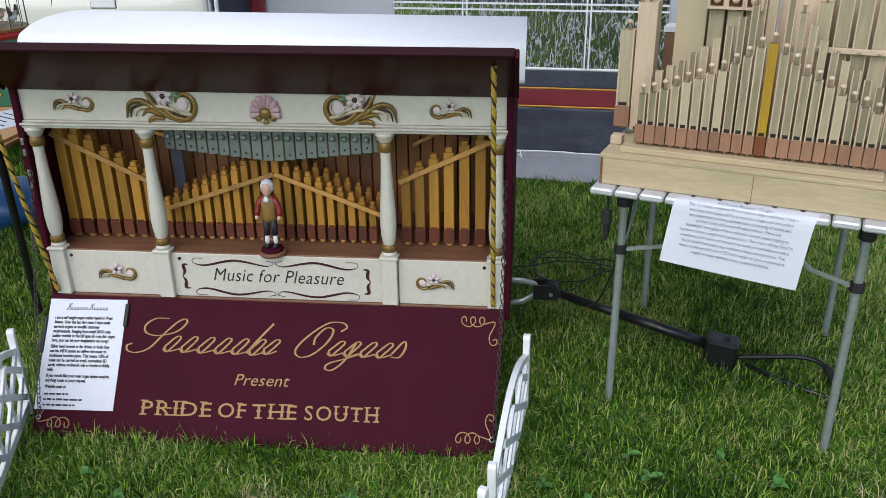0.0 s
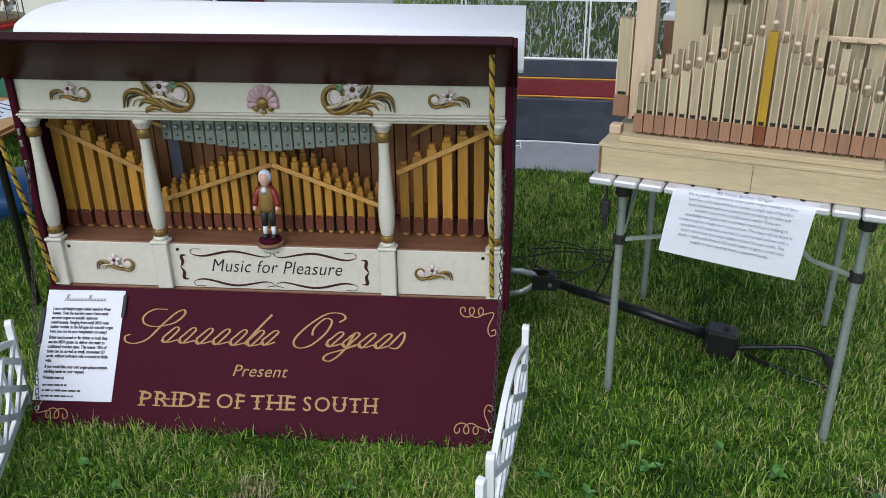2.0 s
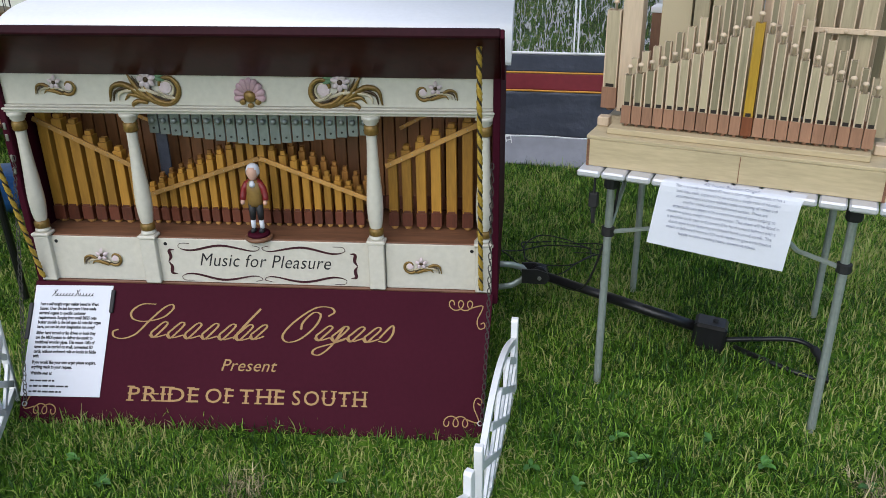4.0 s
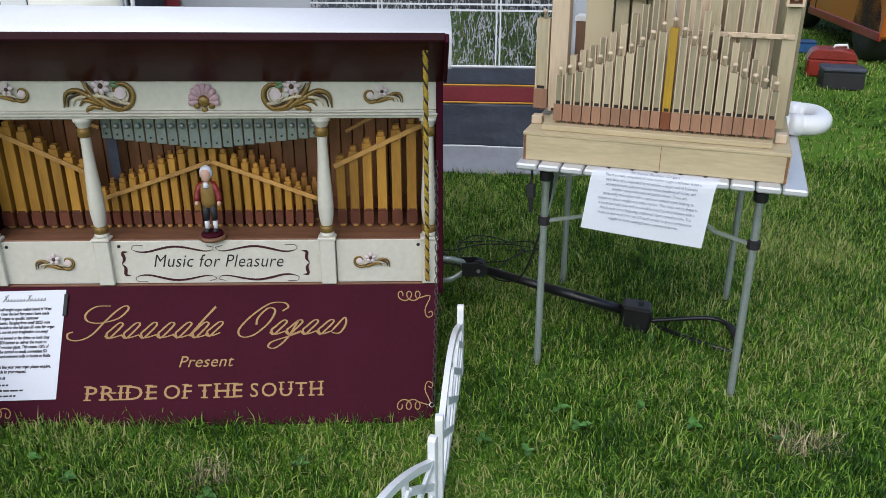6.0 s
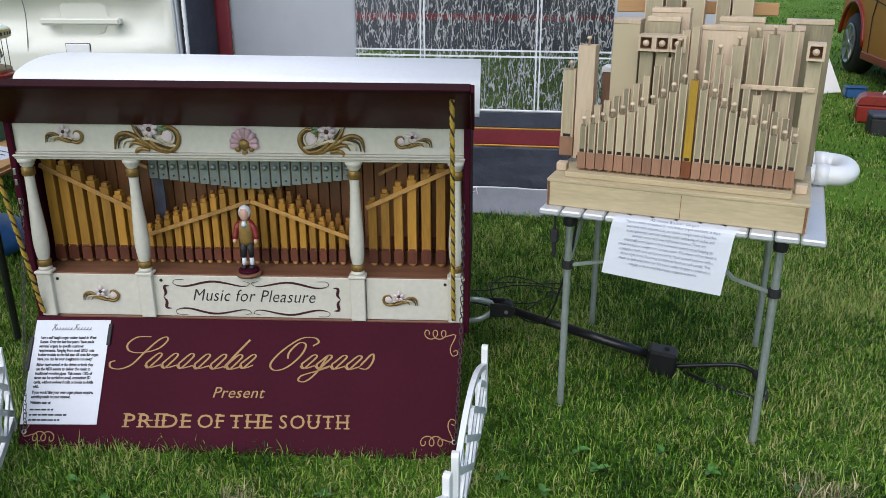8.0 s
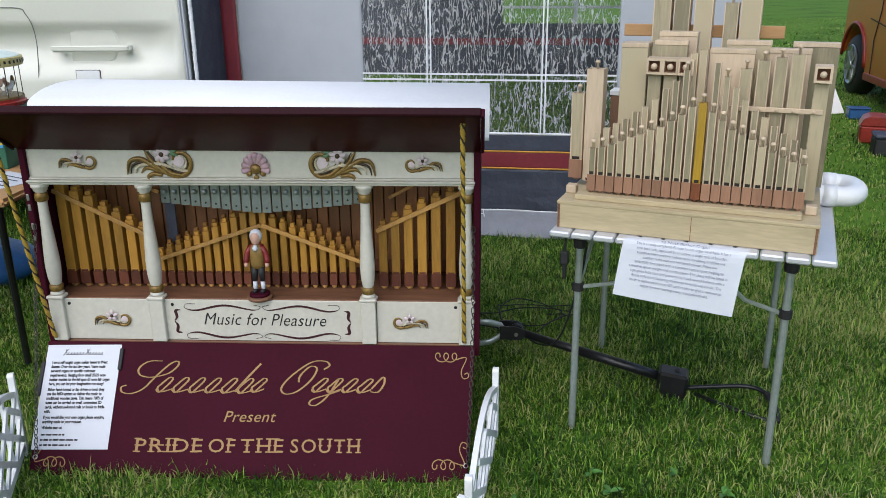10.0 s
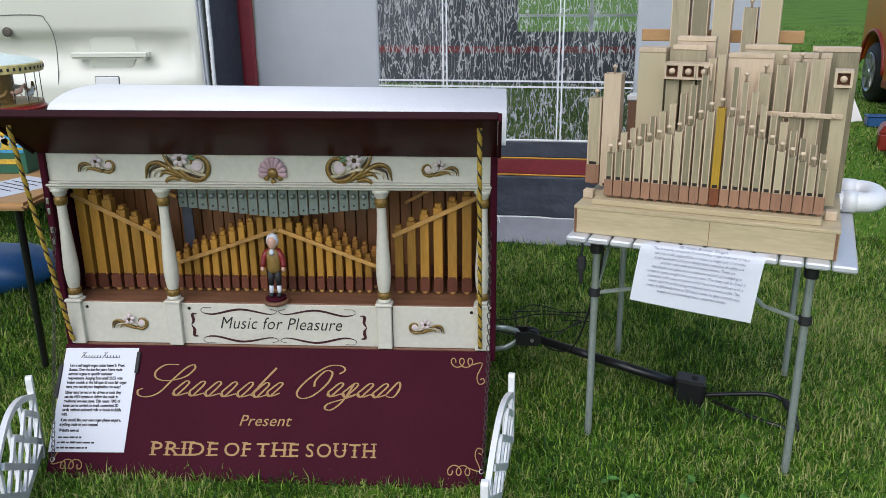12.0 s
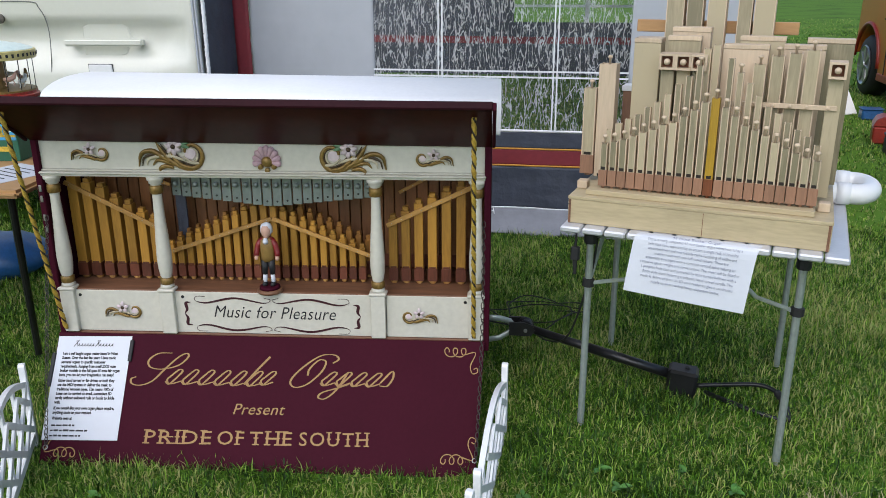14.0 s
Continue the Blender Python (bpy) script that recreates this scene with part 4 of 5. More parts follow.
def van_details():
    # grab handle over its recess
    bm = box(-0.185, 0.185, -0.014, 0.006, -0.018, 0.018, 0.0095, seg=3)
    h = part("grab_handle", bm, van_paint, camper, "cream moulded grab handle", (-0.43, -0.012, 0.951))
    for s in (-1, 1):
        part("mount", box(s * 0.155 - 0.02, s * 0.155 + 0.02, 0.003, 0.07, -0.014, 0.012, 0.003), van_paint, h)
    rec = [(-0.115, -0.07), (-0.11, 0.055), (-0.07, 0.075), (0.07, 0.075), (0.105, 0.055), (0.12, 0.0), (0.09, -0.065), (0.05, -0.08), (-0.09, -0.08)]
    part("handle_recess", slab(rec, 0.02, bevel=0.006), van_paint, camper, "", (-0.43, 0.030, 0.962))
    part("side_reflector", box(-0.055, 0.055, -0.006, 0.004, -0.02, 0.02, 0.003), white_plastic, camper, "clear rectangular side lamp", (-0.459, -0.006, 0.832))
    part("lamp_surround", box(-0.058, 0.058, -0.002, 0.003, -0.023, 0.023, 0.002), black_rubber, camper, "", (-0.459, -0.0065, 0.832))
    # sliding door seam and lock
    seam = spline([(-1.2, 0, 1.12), (-0.78, 0, 1.13), (-0.71, 0, 1.10), (-0.68, 0, 1.0), (-0.695, 0, 0.82), (-0.73, 0, 0.55), (-0.76, 0, 0.40)], 30)
    part("door_seam", tube(seam, 0.0024, 6), seam_grey, camper, "", (0, -0.004, 0))
    part("lock", lathe([(0.022, 0), (0.022, 0.006), (0.012, 0.008)], 16, m=pose(-0.90, -0.004, 1.055, 90)), dull_steel, camper, "round steel lock")
    # rubber beading and ruched awning edge at the corner
    for x in (0.012, 0.026):
        part("beading", tube([(x, 0.0, 0.25), (x - 0.012, -0.004, 0.8), (x - 0.02, 0.0, 1.2), (x - 0.02, 0.05, 2.0)], 0.006, 6), tent_grey, camper)
    bm = bmesh.new()
    g = random.Random(4)
    pts = [(0.042 + g.uniform(-0.0006, 0.0006), g.uniform(-0.002, 0.002), 0.25 + 0.010 * i) for i in range(176)]
    tube(pts, [0.0085 + 0.0014 * (i % 2) + g.uniform(-0.0006, 0.0006) for i in range(len(pts))], 7, bm)
    part("ruched_seal", bm, tape_white, camper, "white ruched awning seal", smooth=True)


van_details()


# ---- carved and painted ornament of the large organ ----
dark_gold = mat("dark_painted_gilding", (0.055, 0.030, 0.010), 0.45, vary=0.3, scale=60)
petal_pink = mat("white_pink_petal", (0.70, 0.58, 0.60), 0.4, vary=0.1, scale=60)
pale_leaf = mat("pale_cream_gilding", (0.62, 0.54, 0.38), 0.4, vary=0.3, scale=60)


def flower(parent, m, r, petals=6):
    """A flower of pointed, cupped petals round a dark eye."""
    bm = bmesh.new()
    for i in range(petals):
        a = 2 * math.pi * i / petals + 0.3
        c, q = math.cos(a), math.sin(a)
        ps = [(c * r * t, -0.0015 - 0.0035 * math.sin(math.pi * t), q * r * t) for t in (0.15, 0.4, 0.65, 0.85, 1.05)]
        tube(ps, [r * 0.10, r * 0.25, r * 0.30, r * 0.22, r * 0.03], 7, bm, flat=0.4)
    f = part("flower", bm, petal_pink, parent, "pale pink carved flower", m, smooth=True)
    part("flower_centre", lathe([(r * 0.26, 0.0), (r * 0.28, 0.006), (r * 0.12, 0.0085)], 10, m=pose(0, 0, 0, 90)), dark_gold, f, "dark brown flower eye", smooth=True)


def scroll(name, x, z, w, flip=1, rich=False, board_y=-0.0005):
    """A carved acanthus scroll: a coil on the inner side, ribbed leaves that sweep out and hook down, a flower between."""
    m = Matrix.Translation((x, board_y, z)) @ Matrix.Diagonal((flip, 1, 1, 1))
    k = w
    cx, cz, R = (0.30, 0.03, 0.20) if not rich else (0.27, 0.04, 0.24)

    def coil(radius, y):
        return spline([(k * (cx + radius * (1 - 0.085 * i) * math.cos(0.66 * i - 2.35)), y, k * (cz + radius * (1 - 0.085 * i) * math.sin(0.66 * i - 2.35))) for i in range(9)], 40)

    c = part("carving", tube(coil(R, -0.003), [k * (0.040 - 0.020 * i / 39) for i in range(40)], 8, flat=0.7), gold, organ, name, m, smooth=True)
    part("inner_rib", tube(coil(R * 0.80, -0.003), [k * (0.018 - 0.008 * i / 39) for i in range(40)], 6, flat=0.7), dark_gold, c, "dark painted groove", smooth=True)
    part("inner_rib", tube(coil(R * 0.62, -0.003), [k * (0.020 - 0.010 * i / 39) for i in range(40)], 6, flat=0.7), pale_leaf, c, "cream painted rib", smooth=True)
    # each leaf: control points, fullest radius, material
    leaves = [(((0.16, -0.14), (-0.06, -0.05), (-0.26, 0.07), (-0.42, 0.03), (-0.47, -0.15)), 0.034, gold), (((0.18, -0.10), (-0.02, 0.0), (-0.22, 0.03), (-0.38, -0.02), (-0.42, -0.14)), 0.016, dark_gold),
              (((0.20, -0.06), (0.02, 0.0), (-0.16, 0.00), (-0.32, -0.04), (-0.35, -0.13)), 0.022, pale_leaf), (((0.12, -0.15), (-0.08, -0.08), (-0.20, -0.06), (-0.27, -0.13)), 0.022, gold)]
    if rich:
        leaves += [(((0.12, -0.16), (-0.04, -0.04), (-0.13, 0.08), (-0.20, 0.20)), 0.030, gold), (((0.15, -0.13), (0.00, -0.02), (-0.08, 0.08), (-0.14, 0.18)), 0.012, dark_gold),
                   (((0.20, -0.15), (0.06, -0.05), (-0.02, 0.04), (-0.06, 0.13)), 0.022, pale_leaf), (((0.02, -0.16), (-0.10, -0.14), (-0.17, -0.18), (-0.16, -0.24)), 0.026, gold),
                   (((0.34, -0.17), (0.16, -0.13), (0.04, -0.03), (0.0, 0.06)), 0.026, gold), (((0.38, -0.13), (0.22, -0.10), (0.10, -0.01), (0.07, 0.06)), 0.012, dark_gold),
                   (((0.42, -0.10), (0.28, -0.08), (0.17, 0.0)), 0.018, pale_leaf)]
    for n_, (L, f, material) in enumerate(leaves):
        ps = spline([(u * k, -0.004 - 0.0006 * (n_ % 3), v * k) for u, v in L], 18)
        part("leaf", tube(ps, [k * (0.006 + f * math.sin(math.pi * min(0.97, (i + 3) / 20)) ** 0.8) for i in range(18)], 7, flat=0.75), material, c, smooth=True)
    flower(c, Matrix.Translation(((0.02 if not rich else 0.05) * k, -0.006, (0.13 if not rich else 0.14) * k)), (0.155 if not rich else 0.125) * k, 5 if not rich else 7)
    part("curl", lathe([(0.085 * k, 0), (0.08 * k, 0.004), (0.04 * k, 0.005)], 14, m=pose(cx * k, 0, cz * k, 90)), petal_pink, c)
    if rich:
        for t in (-0.5, 0.3, 1.0):
            bm = tube(spline([(0.14 * k, -0.005, 0.17 * k), (0.20 * k, -0.007, (0.17 + 0.05 * t) * k), (0.27 * k, -0.005, (0.17 + 0.09 * t) * k)], 8), [0.004 * k + 0.024 * k * math.sin(math.pi * (i + 0.5) / 8) for i in range(8)], 6, flat=0.45)
            part("green_leaf", bm, leaf_green, c, "green carved leaf", smooth=True)


def ornament():
    scroll("small gilded scroll carving with a flower", -0.475, 0.783, 0.114)
    scroll("small gilded scroll carving with a flower", 0.482, 0.776, 0.108, -1)
    scroll("large gilded acanthus scroll with pink flower", -0.244, 0.779, 0.198, 1, True)
    scroll("large gilded acanthus scroll with pink flower", 0.259, 0.776, 0.194, -1, True)
    scroll("small gilded scroll carving with a flower", -0.440, 0.312, 0.116)
    scroll("small gilded scroll carving with a flower", 0.437, 0.312, 0.108, -1)
    # scallop shell
    sx, sz = 0.022, 0.766
    base = part("shell", lathe([(0.016, 0.0), (0.015, 0.007), (0.009, 0.012)], 14, m=pose(0, 0, 0, 90)), gold, organ, "pink and gold carved scallop shell", (sx, -0.001, sz), smooth=True)
    for i in range(9):
        a = radians(-8 + 196 * i / 8)
        p = spline([(0.012 * math.cos(a), -0.004, 0.012 * math.sin(a)), (0.030 * math.cos(a), -0.007, 0.034 * math.sin(a)), (0.040 * math.cos(a), -0.003, 0.046 * math.sin(a))], 8)
        part("shell_rib", tube(p, [0.003, 0.0045, 0.006, 0.0072, 0.0082, 0.0085, 0.0072, 0.003], 8, flat=0.6), pink, base, smooth=True)
    for i, (x, z) in enumerate(((-0.019, -0.014), (0.0, -0.024), (0.019, -0.014))):
        part("shell_curl", lathe([(0.008, 0.0), (0.0075, 0.005), (0.003, 0.006)], 10, m=pose(x, -0.001, z, 90)), gold, base, smooth=True)
    for x in (-0.565, -0.258, 0.567):
        part("screw", lathe([(0.0048, 0), (0.0048, 0.0012), (0.002, 0.0016)], 10, m=pose(x, 0.0, 0.361, 90)), black_metal, organ)

    # motto panel: lettering and painted scrollwork
    y = -0.0008
    words("motto", "Music for Pleasure", 0.0545, ink, organ, pose(0.0085, y, 0.298, 0, 0.3), shear=0.32, space=1.05, bold=-0.0003, wide=0.84, label="black italic painted motto")
    frame_paint = mat("maroon_scrollwork", (0.045, 0.006, 0.012), 0.5, vary=0.1, bump=0.0)
    cx = 0.004
    for sx in (-1, 1):
        for sz in (-1, 1):
            zz = 0.309 + sz * 0.043
            line = spline([(cx + sx * 0.022, 0, zz + sz * 0.010), (cx + sx * 0.003, 0, zz + sz * 0.004), (cx + sx * 0.025, 0, zz - sz * 0.006), (cx + sx * 0.11, 0, zz + sz * 0.008),
                           (cx + sx * 0.19, 0, zz - sz * 0.008), (cx + sx * 0.225, 0, zz - sz * 0.002), (cx + sx * 0.222, 0, zz + sz * 0.011), (cx + sx * 0.195, 0, zz + sz * 0.012)], 44)
            ws = [0.0012 + 0.0050 * max(0, math.sin(math.pi * (i - 10) / 20)) if 10 <= i <= 30 else 0.0013 for i in range(44)]
            part("scrollwork", ribbon([(p.x, p.z) for p in line], ws), frame_paint, organ, "", (0, y, 0))
            br = spline([(cx + sx * 0.240, 0, 0.309 + sz * 0.036), (cx + sx * 0.254, 0, 0.309 + sz * 0.033), (cx + sx * 0.252, 0, 0.309 + sz * 0.014), (cx + sx * 0.260, 0, 0.309)], 16)
            part("scrollwork", ribbon([(p.x, p.z) for p in br], swell(16, 0.001, 0.009)), frame_paint, organ, "", (0, y, 0))


ornament()


def board_painting():
    y = -0.0007
    words("line_of_lettering", "Present", 0.044, gold_flat, board, pose(-0.0135, y, -0.2265, 0, -0.8), shear=0.25, space=1.04, wide=1.05, label="gold painted lettering")
    def capitals(s, x, w):
        """A word of capitals with slab feet and small spurs on the stems."""
        stems = {"P": ((0, 1, 1),), "R": ((0, 1, 1), (1, 1, 0)), "I": ((0.5, 1, 1),), "D": ((0, 1, 1),), "E": ((0, 1, 1),), "F": ((0, 1, 1),), "T": ((0.5, 1, 0),), "H": ((0, 1, 1), (1, 1, 1)), "U": ((0, 0, 1), (1, 0, 1))}
        bm, cur, cap = bmesh.new(), 0.0, 0.0382
        for ch in s:
            tmp = words("letter", ch, 0.0530, gold_flat, None, Matrix(), bold=0.0002, align="LEFT")
            me = tmp.data
            xs = [v.co.x for v in me.vertices]
            lo, hi = min(xs), max(xs)
            me.transform(Matrix.Translation((cur - lo, 0, 0)))
            bm.from_mesh(me)
            bpy.data.objects.remove(tmp)
            bpy.data.meshes.remove(me)
            wide = hi - lo
            for f, low, high in stems.get(ch, ()):
                c = cur + 0.0035 + f * (wide - 0.007) if f != 0.5 else cur + wide / 2
                if low:
                    box(c - 0.0078, c + 0.0078, -0.0004, 0.0003, -0.0006, 0.0030, 0, bm)
                if high:
                    box(c - 0.0078, c + 0.0078, -0.0004, 0.0003, cap - 0.0030, cap + 0.0004, 0, bm)
                box(c - 0.0058, c + 0.0058, -0.0004, 0.0003, cap / 2 - 0.0016, cap / 2 + 0.0016, 0, bm)
            cur += wide + 0.0088
        bmesh.ops.scale(bm, vec=(w / (cur - 0.0088), 1, 1), verts=bm.verts)
        part("lettering", bm, gold_flat, board, "gold painted spurred capital lettering", pose(x, y, -0.315 + 0.0143 * (x + 0.326), 0, -0.8))

    for s, x, w in (("PRIDE", -0.327, 0.190), ("OF", -0.119, 0.075), ("THE", -0.028, 0.120), ("SOUTH", 0.113, 0.193)):
        capitals(s, x, w)
    # maker's mark: flowing gold flourishes, no letters

    def stroke(ctrl, thin=0.0022, fat=0.0062, n=40):
        ps = spline([(a, 0, b) for a, b in ctrl], n)
        ws = []
        for i in range(n):
            d = ps[min(i + 1, n - 1)] - ps[max(i - 1, 0)]
            ws.append(thin + (fat - thin) * abs(d.z) / max(d.length, 1e-6) * 0.9)
        part("flourish", ribbon([(p.x, p.z) for p in ps], ws), gold_flat, board, "gold flowing painted stroke", (0, y, 0))

    def loops(x0, x1, base, high, count):
        """A run of slanted loops between two heights."""
        step = (x1 - x0) / count
        for i in range(count):
            x = x0 + i * step
            stroke([(x, base + 0.008), (x + 0.010, base), (x + 0.026, base + 0.014), (x + 0.046, base + high * 0.88), (x + 0.036, base + high), (x + 0.014, base + high * 0.55),
                    (x + 0.004, base + 0.012), (x + 0.014, base + 0.001), (x + step, base + 0.010)], n=30)

    stroke([(-0.380, -0.128), (-0.394, -0.134), (-0.390, -0.148), (-0.364, -0.152), (-0.330, -0.138), (-0.296, -0.100), (-0.262, -0.066), (-0.240, -0.056), (-0.236, -0.068), (-0.262, -0.092),
            (-0.310, -0.104), (-0.344, -0.098), (-0.350, -0.078), (-0.324, -0.058), (-0.284, -0.056)], n=90)
    loops(-0.292, -0.010, -0.147, 0.043, 6)
    stroke([(-0.062, -0.142), (-0.030, -0.102), (0.006, -0.060)], 0.004, 0.0066, 14)
    loops(-0.018, 0.022, -0.143, 0.040, 1)
    stroke([(0.190, -0.074), (0.206, -0.062), (0.192, -0.050), (0.152, -0.054), (0.100, -0.092), (0.072, -0.128), (0.084, -0.146), (0.118, -0.138), (0.156, -0.104), (0.170, -0.072), (0.150, -0.066),
            (0.124, -0.092), (0.120, -0.112)], n=80)
    loops(0.158, 0.330, -0.140, 0.040, 4)
    stroke([(0.236, -0.100), (0.206, -0.150), (0.176, -0.176), (0.156, -0.174), (0.164, -0.160), (0.206, -0.146), (0.240, -0.134)], n=36)
    stroke([(0.330, -0.128), (0.362, -0.094), (0.366, -0.112), (0.350, -0.136), (0.328, -0.136)], n=24)

    # curled corner lines
    def corner(x, z, sx, sz, m_label):
        b2 = bmesh.new()
        pts = []
        for i in range(60):
            u = i / 59
            a = u * 5.2 * math.pi
            pts.append((x + sx * (-0.086 + 0.062 * u + 0.012 * math.cos(a)), z + sz * (-0.012 + 0.013 * math.sin(a))))
        tail2 = spline([(pts[-1][0], 0, pts[-1][1]), (x + sx * 0.002, 0, z + sz * -0.012), (x + sx * -0.012, 0, z + sz * -0.050), (x + sx * -0.006, 0, z + sz * -0.072), (x + sx * 0.008, 0, z + sz * -0.068),
                        (x + sx * 0.006, 0, z + sz * -0.056), (x + sx * -0.003, 0, z + sz * -0.060)], 24)
        pts += [(p.x, p.z) for p in tail2[1:]]
        ribbon(pts, [0.0028] * len(pts), b2)
        part("corner_scroll", b2, gold_flat, board, m_label, (0, y, 0))

    corner(0.597, -0.022, 1, 1, "gold painted corner scroll")
    corner(0.596, -0.345, 1, -1, "gold painted corner scroll")
    corner(-0.608, -0.358, -1, -1, "gold painted corner scroll")
    for x in (-W + 0.012, W - 0.018):
        part("chain_eye", tube([(x + 0.006 * math.cos(a), -0.004, -0.335 + 0.006 * math.sin(a)) for a in np.linspace(0, 2 * math.pi, 10)[:-1]], 0.0015, 5, closed=True), steel, board)


board_painting()


def cords_and_chains():
    # twisted gold and black cords from the flap to the foot of the case
    for a, b in (((0.592, -0.172, 0.920), (0.592, -0.024, 0.262)), ((-0.606, -0.172, 0.925), (-0.611, -0.022, 0.262))):
        a, b = Vector(a), Vector(b)
        n = 110
        for k, (m_, r) in enumerate(((rope_gold, 0.0042), (rope_gold, 0.0042), (rope_black, 0.0028))):
            pts = []
            for i in range(n):
                u = i / (n - 1)
                c = a.lerp(b, u) + Vector((0, 0, -0.01 * math.sin(math.pi * u)))
                ph = 2 * math.pi * (17 * u + k / 3)
                pts.append(c + Vector((0.0032 * math.cos(ph), 0.0032 * math.sin(ph), 0)))
            part("cord_strand", tube(pts, r, 6), m_, organ, "twisted gold and black cord", smooth=True)
    # board chains
    link = bpy.data.meshes.new("chain_link")
    ring = [(0.0042 * math.cos(a), 0, 0.0085 * math.sin(a)) for a in np.linspace(0, 2 * math.pi, 11)[:-1]]
    bm = tube(ring, 0.0014, 4, closed=True)
    bm.to_mesh(link), bm.free()
    for s in (-1, 1):
        a = Vector((s * 0.618, -0.018, 0.60))
        e = BOARD @ Vector((s * 0.606, -0.006, -0.328))
        n = 46
        for i in range(n):
            u = i / (n - 1)
            p = a.lerp(e, u) + Vector((s * 0.004 * math.sin(math.pi * u), 0, -0.03 * math.sin(math.pi * u)))
            q = a.lerp(e, u + 0.01) + Vector((0, 0, -0.03 * math.sin(math.pi * (u + 0.01))))
            tilt = math.degrees(math.atan2((q - p).y, -(q - p).z))
            placed("chain_link", link, dull_steel, organ, "", pose(*p, tilt, 0, 90 * (i % 2)))
    for s in (-1,):
        for z in (0.565, 0.60, 0.655, 0.685):
            part("hinge_plate", box(s * (W + 0.006) - 0.004, s * (W + 0.006) + 0.004, -0.016, -0.0125, z - 0.009, z + 0.009, 0.001), steel, organ)


cords_and_chains()


def drawbar():
    for pts in ([(0.62, 0.26, 0.205), (0.67, 0.27, 0.198), (0.70, 0.28, 0.185), (0.715, 0.28, 0.165)], [(0.62, 0.26, 0.125), (0.67, 0.27, 0.130), (0.70, 0.28, 0.145), (0.715, 0.28, 0.160)]):
        part("hitch_arm", tube(pts, 0.010, 8, flat=0.5), leg_metal, organ, "grey bent steel hitch arm", smooth=True)
    for y in (0.303, 0.255):
        yoke = part("yoke_plate", slab([(0.700, 0.145), (0.700, 0.190), (0.745, 0.190), (0.775, 0.180), (0.782, 0.160), (0.770, 0.143)], 0.005, None, Matrix.Translation((0, y, 0))), black_metal, organ, "black steel yoke plate")
    part("pulley", lathe([(0.024, 0), (0.026, 0.006), (0.022, 0.018), (0.026, 0.030), (0.024, 0.036)], 18, m=pose(0.752, 0.299, 0.168, 90)), black_metal, yoke)
    part("bolt", lathe([(0.006, 0), (0.006, 0.06)], 8, m=pose(0.752, 0.31, 0.163, 90)), steel, yoke)
    part("drawbar", tube([(0.765, 0.28, 0.160), (1.20, 0.155, 0.072)], 0.0135, 12), black_metal, organ, "black tubular steel drawbar", smooth=True)
    part("drawbar_sleeve", tube([(0.95, 0.227, 0.1225), (1.20, 0.155, 0.072)], 0.0155, 12), black_metal, organ, smooth=True)
    cpl = part("coupling_box", box(-0.045, 0.045, -0.036, 0.036, -0.045, 0.045, 0.008), black_metal, organ, "black coupling box with a bolt on top", pose(1.235, 0.150, 0.052, 0, 4, -16))
    part("bolt", lathe([(0.008, 0.0), (0.008, 0.004), (0.004, 0.006)], 8, m=pose(0.01, 0, 0.0455)), black_rubber, cpl)
    loop = spline([(1.275, 0.135, 0.045), (1.36, 0.135, 0.050), (1.46, 0.130, 0.055), (1.505, 0.095, 0.050), (1.512, 0.03, 0.035), (1.50, -0.03, 0.022)], 24)
    part("coupling_loop", tube(loop, 0.007, 8), black_metal, organ, smooth=True)
    part("coupling_loop", tube([(1.30, 0.12, 0.03), (1.42, 0.035, 0.018), (1.50, -0.03, 0.018)], 0.008, 8), black_metal, organ, smooth=True)
    part("grip", tube(loop[14:], 0.0115, 8), black_rubber, organ, "black rubber grip", smooth=True)


drawbar()


# ---- papers ----
def bar_text(sheet, x0, widths, z0, step, h, m, indent=None):
    """Rows of small word-like bars for print too small to read."""
    g = random.Random(7)
    for r, w in enumerate(widths):
        bm = bmesh.new()
        x, end = x0, x0 + w
        while x < end - 0.004:
            l = min(g.uniform(0.006, 0.022), end - x)
            box(x, x + l, -0.0019, -0.0013, z0 - r * step, z0 - r * step + h * g.uniform(0.8, 1.0), 0, bm)
            x += l + 0.003
        tagged(part("print_line", bm, m, sheet), kind="stuff")


